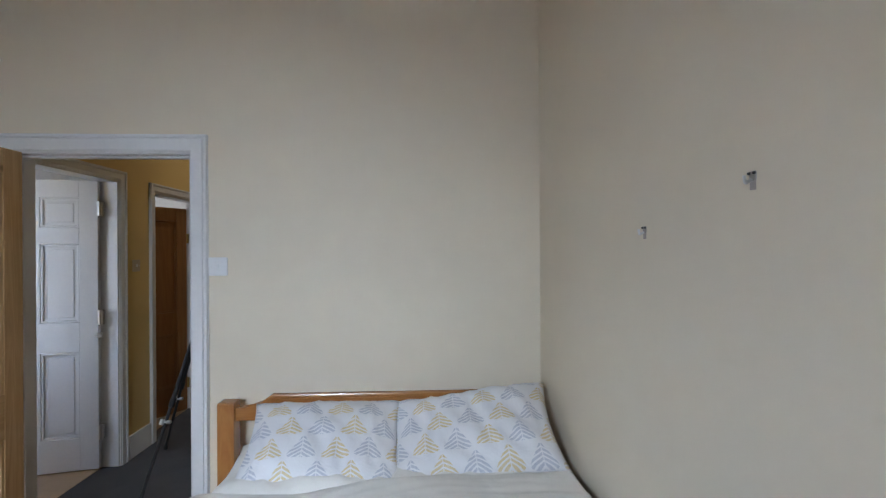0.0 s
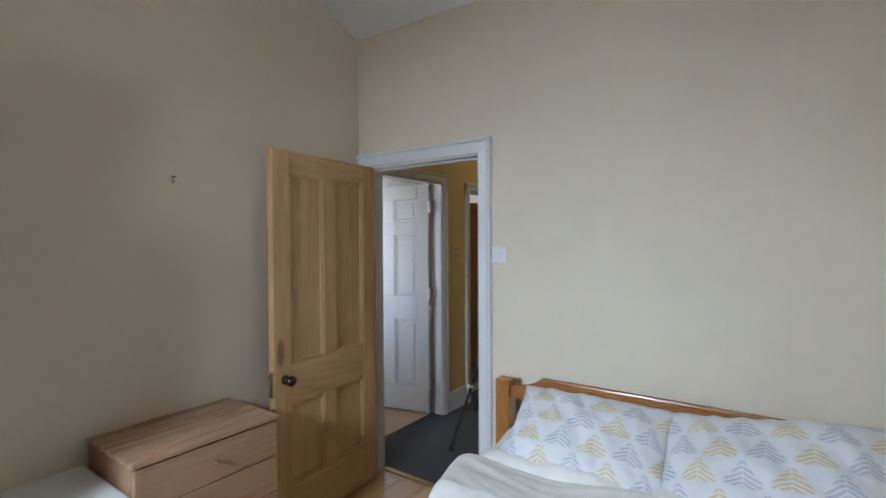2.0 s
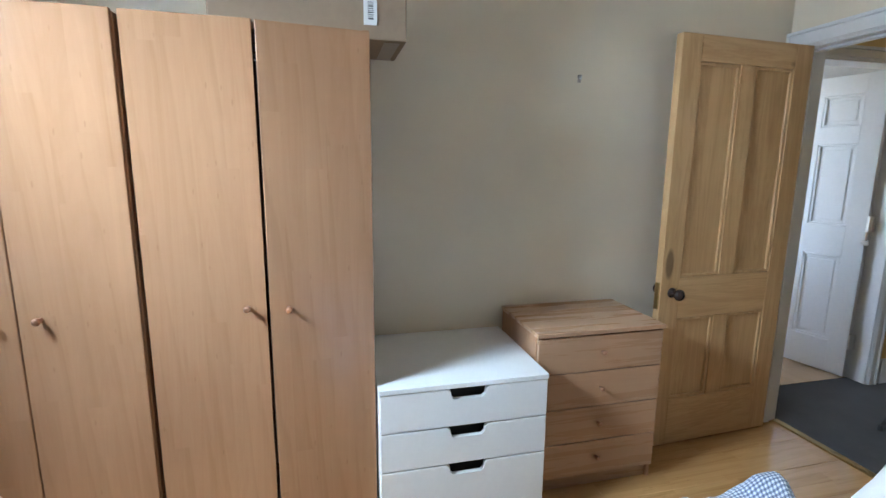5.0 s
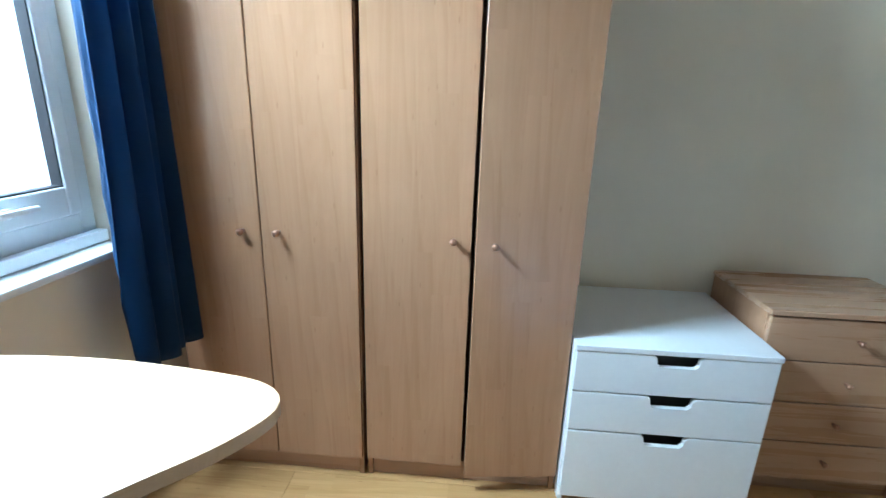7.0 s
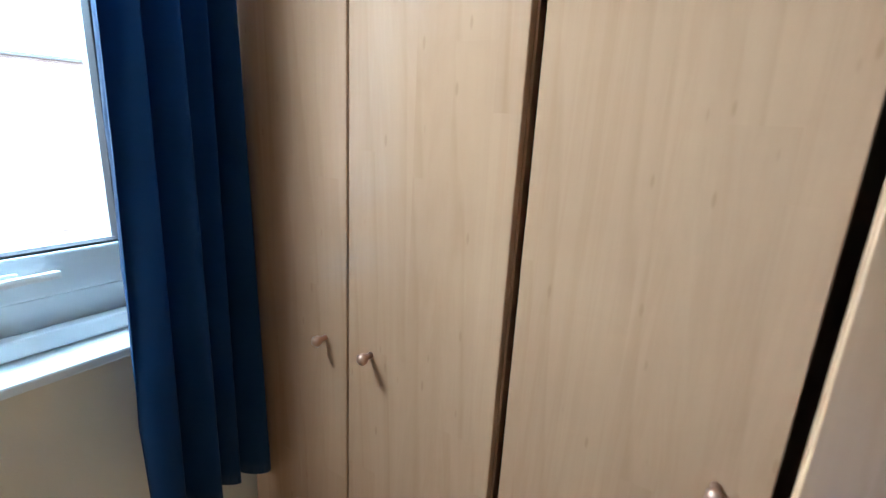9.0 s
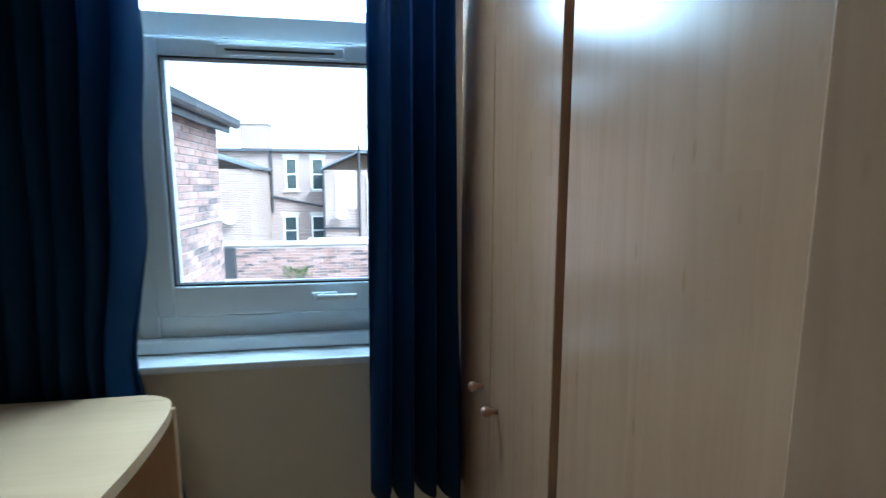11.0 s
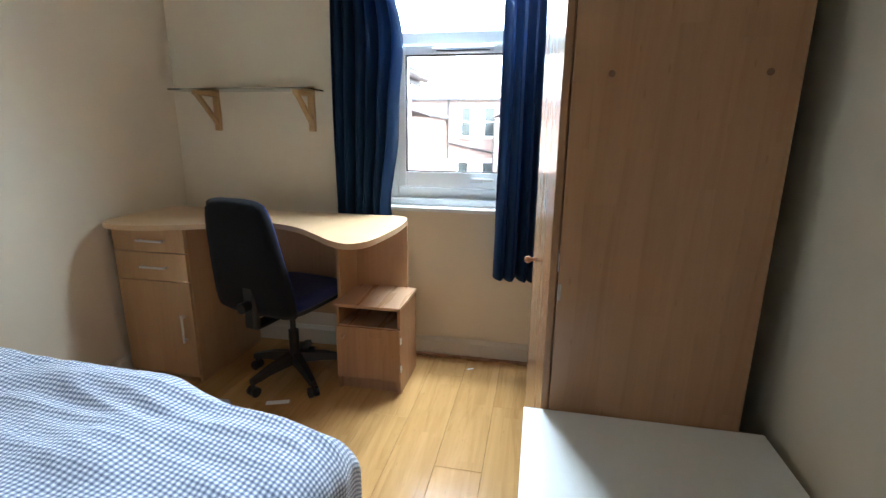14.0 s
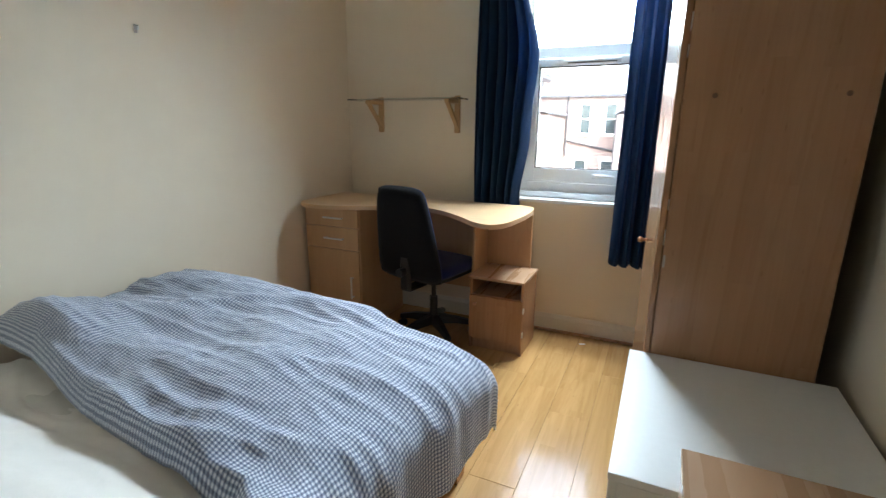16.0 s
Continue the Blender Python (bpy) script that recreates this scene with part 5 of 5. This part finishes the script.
# ---------------------------------------------------------------- pillows
def leaf_print(name):
    """White cotton printed with rows of fern leaves in ochre and grey."""
    mat, nt, b = tree(name)
    tc = nt.nodes.new("ShaderNodeTexCoord")
    sep = nt.nodes.new("ShaderNodeSeparateXYZ")
    nt.links.new(tc.outputs["UV"], sep.inputs[0])

    def op(kind, a, b_=None, c=None):
        m = nt.nodes.new("ShaderNodeMath")
        m.operation = kind
        for k, value in enumerate((a, b_, c)):
            if value is None:
                continue
            if isinstance(value, (int, float)):
                m.inputs[k].default_value = value
            else:
                nt.links.new(value, m.inputs[k])
        return m.outputs[0]
    cw, ch = 0.125, 0.095
    row = op("FLOOR", op("DIVIDE", sep.outputs[1], ch))
    odd = op("MODULO", row, 2.0)
    us = op("ADD", op("DIVIDE", sep.outputs[0], cw), op("MULTIPLY", odd, 0.5))
    col = op("FLOOR", us)
    u = op("MULTIPLY", op("SUBTRACT", op("FRACT", us), 0.5), cw)
    v = op("MULTIPLY", op("SUBTRACT", op("FRACT", op("DIVIDE", sep.outputs[1], ch)), 0.5), ch)
    au = op("ABSOLUTE", u)
    # leaflets: chevrons climbing away from the middle vein, inside a leaf outline
    chev = op("FRACT", op("DIVIDE", op("ADD", v, op("MULTIPLY", au, 0.55)), 0.0155))
    stripe = op("LESS_THAN", chev, 0.60)
    width = op("MINIMUM", op("MULTIPLY", op("SUBTRACT", 0.046, v), 0.72), op("MULTIPLY", op("ADD", v, 0.060), 2.2))
    inside = op("MULTIPLY", op("LESS_THAN", au, width), op("GREATER_THAN", v, -0.042))
    vein = op("GREATER_THAN", au, 0.0016)
    mask = op("MULTIPLY", op("MULTIPLY", stripe, inside), vein)
    wear = nd(nt, "ShaderNodeTexNoise", Scale=160.0, Detail=2.0)
    nt.links.new(tc.outputs["UV"], wear.inputs["Vector"])
    mask = op("MULTIPLY", mask, op("ADD", op("MULTIPLY", wear.outputs[0], 0.7), 0.33))
    tone = op("MODULO", op("ABSOLUTE", op("ADD", col, row)), 2.0)
    ink = mix(nt, tone, (0.64, 0.47, 0.16), (0.42, 0.44, 0.52))
    c = mix(nt, mask, (0.78, 0.77, 0.78), ink)
    nt.links.new(c, b.inputs["Base Color"])
    b.inputs["Roughness"].default_value = 0.9
    b.inputs["Sheen Weight"].default_value = 0.15
    cr = nd(nt, "ShaderNodeTexNoise", Scale=9.0, Detail=5.0, Distortion=0.8)
    nt.links.new(tc.outputs["UV"], cr.inputs["Vector"])
    bump(nt, b, cr.outputs[0], 0.5, 0.012)
    return mat


LEAVES = leaf_print("leaf_print_cotton")


def pillow(name, m, w, h, t, seed, material, label):
    noise.seed_set(seed)
    n, k = 44, 30
    bm = bmesh.new()
    uvl = bm.loops.layers.uv.new("cloth")
    for side in (1, -1):
        g = []
        for j in range(k + 1):
            row = []
            for i in range(n + 1):
                u, v = 2 * i / n - 1, 2 * j / k - 1
                body = (max(0.0, 1 - abs(u) ** 3.2) * max(0.0, 1 - abs(v) ** 3.0)) ** 0.55
                pin = 1 - 0.09 * (1 - abs(u) ** 2) * abs(v) ** 3
                pinx = 1 - 0.08 * (1 - abs(v) ** 2) * abs(u) ** 3
                x, y = u * w / 2 * pinx, v * h / 2 * pin
                cr = 0.018 * noise.noise(Vector((u * 3.2 + 2 * v, v * 1.3, seed + side))) + 0.014 * (1 - 2 * abs(noise.noise(Vector((u * 4.5 + v, v * 1.2 - u, seed)))))
                row.append((bm.verts.new((x, y, side * (t / 2 * body) + cr * body ** 0.5)), (u * w / 2 + 0.5, v * h / 2 + 0.5)))
            g.append(row)
        for j in range(k):
            for i in range(n):
                q = [g[j][i], g[j][i + 1], g[j + 1][i + 1], g[j + 1][i]]
                if side < 0:
                    q = q[::-1]
                f = bm.faces.new([p[0] for p in q])
                for loop, p in zip(f.loops, q):
                    loop[uvl].uv = p[1]
    bmesh.ops.remove_doubles(bm, verts=bm.verts, dist=0.0004)
    ob = link(name, bm, material, smooth=True)
    ob.matrix_world = m
    return tagged(ob, label, "pillow", "bed pillows")


pillow("pillow", Matrix.Translation((1.655, 3.215, 0.712)) @ pose(0, 0, 0, 32, 1, 2), 0.64, 0.42, 0.18, 2, LEAVES, "white pillow printed with ochre and grey leaves")
pillow("pillow", Matrix.Translation((2.255, 3.215, 0.738)) @ pose(0, 0, 0, 33, -8, -3), 0.69, 0.43, 0.19, 7, LEAVES, "white leaf print pillow slumped into the corner")
pillow("pillow", Matrix.Translation((1.62, 3.18, 0.625)) @ pose(0, 0, 0, 6, 0, 0), 0.70, 0.42, 0.12, 12, SHEET, "plain white pillow lying under the printed pillow")
pillow("pillow", Matrix.Translation((2.22, 3.17, 0.625)) @ pose(0, 0, 0, 6, 0, 1), 0.66, 0.42, 0.12, 15, SHEET, "plain white pillow lying under the printed pillow")

# litter on the floor
scrap = thing("paper_scrap", Matrix.Translation((1.76, 0.68, 0.003)) @ pose(0, 0, 0, 0, 0, 20), "small torn strip of white paper on the floor", "paper")
part("paper", bx(-0.055, 0.055, -0.016, 0.016, 0, 0.0015), PAPER, scrap)
bag = thing("plastic_bag", Matrix.Translation((2.06, 0.81, 0.002)), "crumpled white plastic bag lying on the floor", "bag")
bm = bmesh.new()
bmesh.ops.create_icosphere(bm, subdivisions=3, radius=1.0)
for v in bm.verts:
    k = 1 + 0.35 * noise.noise(v.co * 2.2)
    v.co = Vector((v.co.x * 0.13 * k, v.co.y * 0.08 * k, max(0.0, v.co.z * 0.022 * k + 0.010)))
part("bag_film", bm, PAPER, bag, smooth=True)
chip = thing("paper_scrap", Matrix.Translation((0.89, 0.145, 0.002)) @ pose(0, 0, 0, 0, 0, 30), "tiny scrap of white paper on the floor", "paper")
part("paper", bx(-0.018, 0.018, -0.006, 0.006, 0, 0.002), PAPER, chip)


# ---------------------------------------------------------------- outside
structure("ground", bx(-80, 80, -220, -0.32, -3.2, -3.0), YARD, "concrete yards and lane behind the houses", "ground")


def brick_wall(name, m, length, z0, z1, label, near, thick, focus):
    """A wall of real bricks: local x along it, its face looking to -y. focus: the height and run where single bricks show best."""
    w = tagged(new(name), label, "brick wall", kind="structure")
    w.matrix_world = m
    part("core", bx(0, length, 0.010, thick, z0, z1), MORTAR, w)
    shapes = []
    for nm, size in (("brick", 0.215), ("brick", 0.1025)):
        me = bpy.data.meshes.new(nm)
        bm = bx(0, size, 0, 0.1, 0, 0.065, r=0.004)
        bm.to_mesh(me)
        bm.free()
        me.materials.append(BRICKS)
        shapes.append(me)
    spots = []
    for j in range(int((z1 - z0) / 0.075)):
        x, k = 0.0, 0
        while x < length - 0.05:
            short = (k == 0 and j % 2 == 1) or x + 0.215 > length
            spots.append((x, z0 + j * 0.075, short))
            x += 0.1125 if short else 0.225
            k += 1
    spots.sort(key=lambda s: abs(s[1] - focus[1]) + 0.35 * abs(focus[0] - s[0]))
    rest = bmesh.new()
    rnd = random.Random(5)
    for n, (x, z, short) in enumerate(spots):
        off = rnd.uniform(-0.004, 0.003)
        if n < near:
            o = new("brick", shapes[1 if short else 0])
            o.parent = w
            o.location = (x, off, z)
        else:
            x1 = x + (0.1025 if short else 0.215)
            corners = [rest.verts.new(c) for c in ((x, off, z), (x1, off, z), (x1, off, z + 0.065), (x, off, z + 0.065), (x, 0.05, z), (x1, 0.05, z), (x1, 0.05, z + 0.065), (x, 0.05, z + 0.065))]
            for q in ((0, 1, 2, 3), (0, 4, 5, 1), (1, 5, 6, 2), (2, 6, 7, 3), (3, 7, 4, 0)):
                rest.faces.new([corners[i] for i in q])
    stuff = part("brickwork", rest, BRICKS, w)
    stuff["kind"] = "stuff"
    return w


# the neighbouring outrigger, its flank running away from the window
flank = brick_wall("outrigger_wall", Matrix.Translation((2.60, -0.35, 0)) @ pose(0, 0, 0, 0, 0, -90), 4.60, -3.0, 2.06, "red brick flank wall of the neighbouring outrigger", 290, 0.24, (4.6, 1.1))
part("string_course", bx(1.0, 4.66, -0.015, 0.05, 0.915, 0.945, r=0.004), STONE, flank)
part("gable_end", bx(4.40, 4.645, 0.02, 3.6, -3.0, 2.06), FARBRICK, flank)
roof = thing("outrigger_roof", Matrix.Translation((2.60, -0.35, 0)) @ pose(0, 0, 0, 0, 0, -90), "dark slate roof with a black gutter on the brick outrigger", "roof")
part("slates", prism(bmesh.new(), [(-0.22, 2.10), (1.9, 3.05), (1.9, 3.11), (-0.25, 2.15)], 0, 4.78), SLATE, roof)
roof.children[0].matrix_local = Matrix(((0, 0, 1, 0), (1, 0, 0, 0), (0, 1, 0, 0), (0, 0, 0, 1)))
part("fascia", bx(0, 4.72, -0.13, -0.10, 1.98, 2.14), GUTTER, roof)
part("soffit", bx(0, 4.72, -0.13, 0.02, 2.06, 2.075), GUTTER, roof)
gut = bmesh.new()
tube(gut, (0, -0.18, 2.10), (4.80, -0.18, 2.10), 0.055, n=10)
part("gutter", gut, GUTTER, roof)

# yard wall across the back
yard = brick_wall("yard_wall", Matrix.Translation((6.0, -10.9, 0)) @ pose(0, 0, 0, 0, 0, 180), 11.0, -3.0, -0.16, "red brick yard wall with stone copings", 0, 0.24, (4, -0.5))
for k in range(12):
    x = 0.0 + k * 0.92
    part("coping_stone", bx(x, x + 0.905, -0.05, 0.29, -0.16, -0.08 + (0.07 if 3.2 < x < 5.0 else 0.0), r=0.012), STONE, yard)
gate = thing("yard_gate", Matrix.Translation((4.25, -10.85, -3.0)), "black painted timber yard gate post in the wall", "gate")
part("post", bx(-0.22, 0.02, 0.0, 0.16, 0.0, 2.82, r=0.01), GUTTER, gate)
part("ledge", bx(-1.0, 0.25, 0.16, 0.42, 2.00, 2.06, r=0.01), STONE, gate)
gate2 = thing("yard_gate", Matrix.Translation((0.62, -10.85, -3.0)), "black painted timber yard gate in the wall", "gate")
part("post", bx(-0.9, 0.0, 0.0, 0.16, 0.0, 2.70, r=0.01), GUTTER, gate2)
part("hinge", bx(-0.3, -0.02, 0.16, 0.18, 2.2, 2.25), CHROME, gate2)
weeds = bmesh.new()
rw = random.Random(3)
for k in range(60):
    p = Vector((2.55 + rw.gauss(0, 0.18), -10.86, -0.95 + rw.uniform(-0.05, 0.2)))
    d = Vector((rw.gauss(0, 0.06), rw.uniform(0.02, 0.08), rw.uniform(0.05, 0.16)))
    s = Vector((0.02, 0, 0))
    weeds.faces.new([weeds.verts.new(c) for c in (p - s, p + s, p + d)])
wd = structure("weeds", weeds, LEAFY, "green weeds growing on the yard wall", "weeds")
wd["kind"] = "stuff"

# terrace beyond the lane
TY = -24.0
house = thing("terraced_house", Matrix.Translation((0, TY, 0)), "red brick terraced house with slate roof seen from behind", "house")
part("wall", bx(-14, 20, -6.0, 0, -3.0, 3.08), FARBRICK, house)
rf = part("roof", prism(bmesh.new(), [(0.25, 3.00), (-3.0, 3.12), (-6.25, 3.00), (-6.25, 3.08), (-3.0, 3.2), (0.28, 3.08)], -14.2, 20.2), SLATE, house)
rf.matrix_local = Matrix(((0, 0, 1, 0), (1, 0, 0, 0), (0, 1, 0, 0), (0, 0, 0, 1)))
part("gutter", bx(-14, 20, 0.1, 0.25, 3.02, 3.12, r=0.02), GUTTER, house)


def far_window(x0, x1, z0, z1, y=0.0):
    w = part("window", bx(x0 - 0.02, x1 + 0.02, y - 0.10, y + 0.015, z0 - 0.02, z1 + 0.02), RENDERW, house)
    part("lintel", bx(x0 - 0.12, x1 + 0.12, y, y + 0.04, z1 + 0.02, z1 + 0.22), STONE, w)
    part("sill", bx(x0 - 0.12, x1 + 0.12, y, y + 0.09, z0 - 0.12, z0 - 0.02), STONE, w)
    zm = (z0 + z1) / 2
    for a, b in ((z0 + 0.05, zm - 0.03), (zm + 0.03, z1 - 0.05)):
        part("pane", bx(x0 + 0.06, x1 - 0.06, y + 0.012, y + 0.022, a, b), DARKPANE, w)


for x0, x1, z0, z1 in ((4.36, 4.95, 1.08, 2.66), (3.02, 3.66, 1.08, 2.66), (4.45, 5.12, -1.75, -0.28), (3.02, 3.72, -1.75, -0.28), (10.2, 10.9, 1.08, 2.66), (-2.6, -1.9, 1.08, 2.66)):
    far_window(x0, x1, z0, z1)
for cx in (6.95, 0.05):
    ch = part("chimney", bx(cx - 0.75, cx + 0.75, -3.6, -2.6, 3.0, 4.62), FARBRICK, house)
    part("chimney_cap", bx(cx - 0.82, cx + 0.82, -3.67, -2.53, 4.62, 4.80, r=0.03), STONE, ch)
    for k in range(3):
        part("chimney_pot", tube(bmesh.new(), (cx - 0.45 + 0.45 * k, -3.1, 4.8), (cx - 0.45 + 0.45 * k, -3.1, 5.15), 0.13, 0.10), STONE, ch)
# rear wings
part("rear_wing", bx(5.75, 9.0, 0.0, 4.0, -3.0, 2.0), FARBRICK, house)
wr = part("wing_roof", prism(bmesh.new(), [(5.6, 2.0), (9.1, 3.1), (9.1, 3.2), (5.55, 2.1)], 0, 4.15), SLATE, house)
wr.matrix_local = Matrix(((1, 0, 0, 0), (0, 0, 1, 0), (0, 1, 0, 0), (0, 0, 0, 1)))
part("rear_wing", bx(-2.6, 2.85, 0.0, 1.8, -3.0, 2.05), FARBRICK, house)
wr = part("wing_roof", prism(bmesh.new(), [(3.0, 2.05), (1.3, 2.85), (-2.7, 2.85), (-2.7, 2.95), (1.25, 2.95), (3.05, 2.12)], 0, 1.95), SLATE, house)
wr.matrix_local = Matrix(((1, 0, 0, 0), (0, 0, 1, 0), (0, 1, 0, 0), (0, 0, 0, 1)))
part("rendered_panel", bx(1.35, 2.35, 1.8, 1.86, 0.2, 2.0), RENDERW, house)
part("rendered_panel", bx(-0.9, 0.85, 1.8, 1.88, -2.2, 1.75), RENDERW, house)
part("pane", bx(-0.2, 0.5, 1.88, 1.90, 0.7, 1.2), DARKPANE, house)
part("pane", bx(0.05, 0.2, 1.88, 1.90, 0.1, 0.3), DARKPANE, house)
for a, b in (((5.62, 0.08, -0.1), (5.62, 0.08, 3.0)), ((5.62, 0.08, 0.75), (3.0, 0.08, 0.2)), ((2.9, 1.9, -3.0), (2.9, 1.9, 2.0)), ((1.2, 1.95, -3.0), (1.2, 1.95, 3.2)), ((2.9, 1.92, -0.75), (1.2, 1.92, -0.75)), ((8.9, 4.05, -3), (8.9, 4.05, 2.0))):
    part("drainpipe", tube(bmesh.new(), a, b, 0.06, n=8), GUTTER, house)
for x, y, z in ((6.6, 4.3, -0.05), (2.1, 2.15, -0.05)):
    dish = lathe(bmesh.new(), [(0.02, 0.0), (0.18, 0.03), (0.30, 0.10), (0.29, 0.11), (0.17, 0.045), (0.02, 0.02)], 16)
    turned(dish, Matrix.Translation((x, y, z)) @ pose(0, 0, 0, -80, 0, 15))
    d = part("satellite_dish", dish, DISH, house, "grey satellite dish", True)
    part("dish_arm", tube(bmesh.new(), (x, y - 0.35, z), (x, y, z), 0.025, n=8), CHROME, d)


# ---------------------------------------------------------------- floor boards
floor = tagged(new("floor"), "worn honey coloured wood strip laminate floor", "floor", kind="structure")
PW, PL = 0.190, 1.285
board_mesh = {}
rnd = random.Random(11)
for i in range(-1, 15):
    x0 = -0.03 + i * PW
    x1 = min(x0 + PW, 2.72)
    y = -0.02 - rnd.uniform(0.1, 1.2)
    while y < NY + 0.12:
        y0, y1 = max(y, -0.01), min(y + PL, NY + 0.118)
        if y1 - y0 > 0.03:
            key = (round(x1 - x0, 3), round(y1 - y0, 3))
            if key not in board_mesh:
                bm = bx(0, x1 - x0 - 0.0008, 0, y1 - y0 - 0.0008, -0.014, 0.0, r=0.0008)
                me = bpy.data.meshes.new("floor_board")
                bm.to_mesh(me)
                bm.free()
                me.materials.append(FLOORWOOD)
                board_mesh[key] = me
            o = new("floor_board", board_mesh[key])
            o.parent = floor
            o.location = (x0, y0, rnd.uniform(-0.0003, 0.0003))
        y += PL
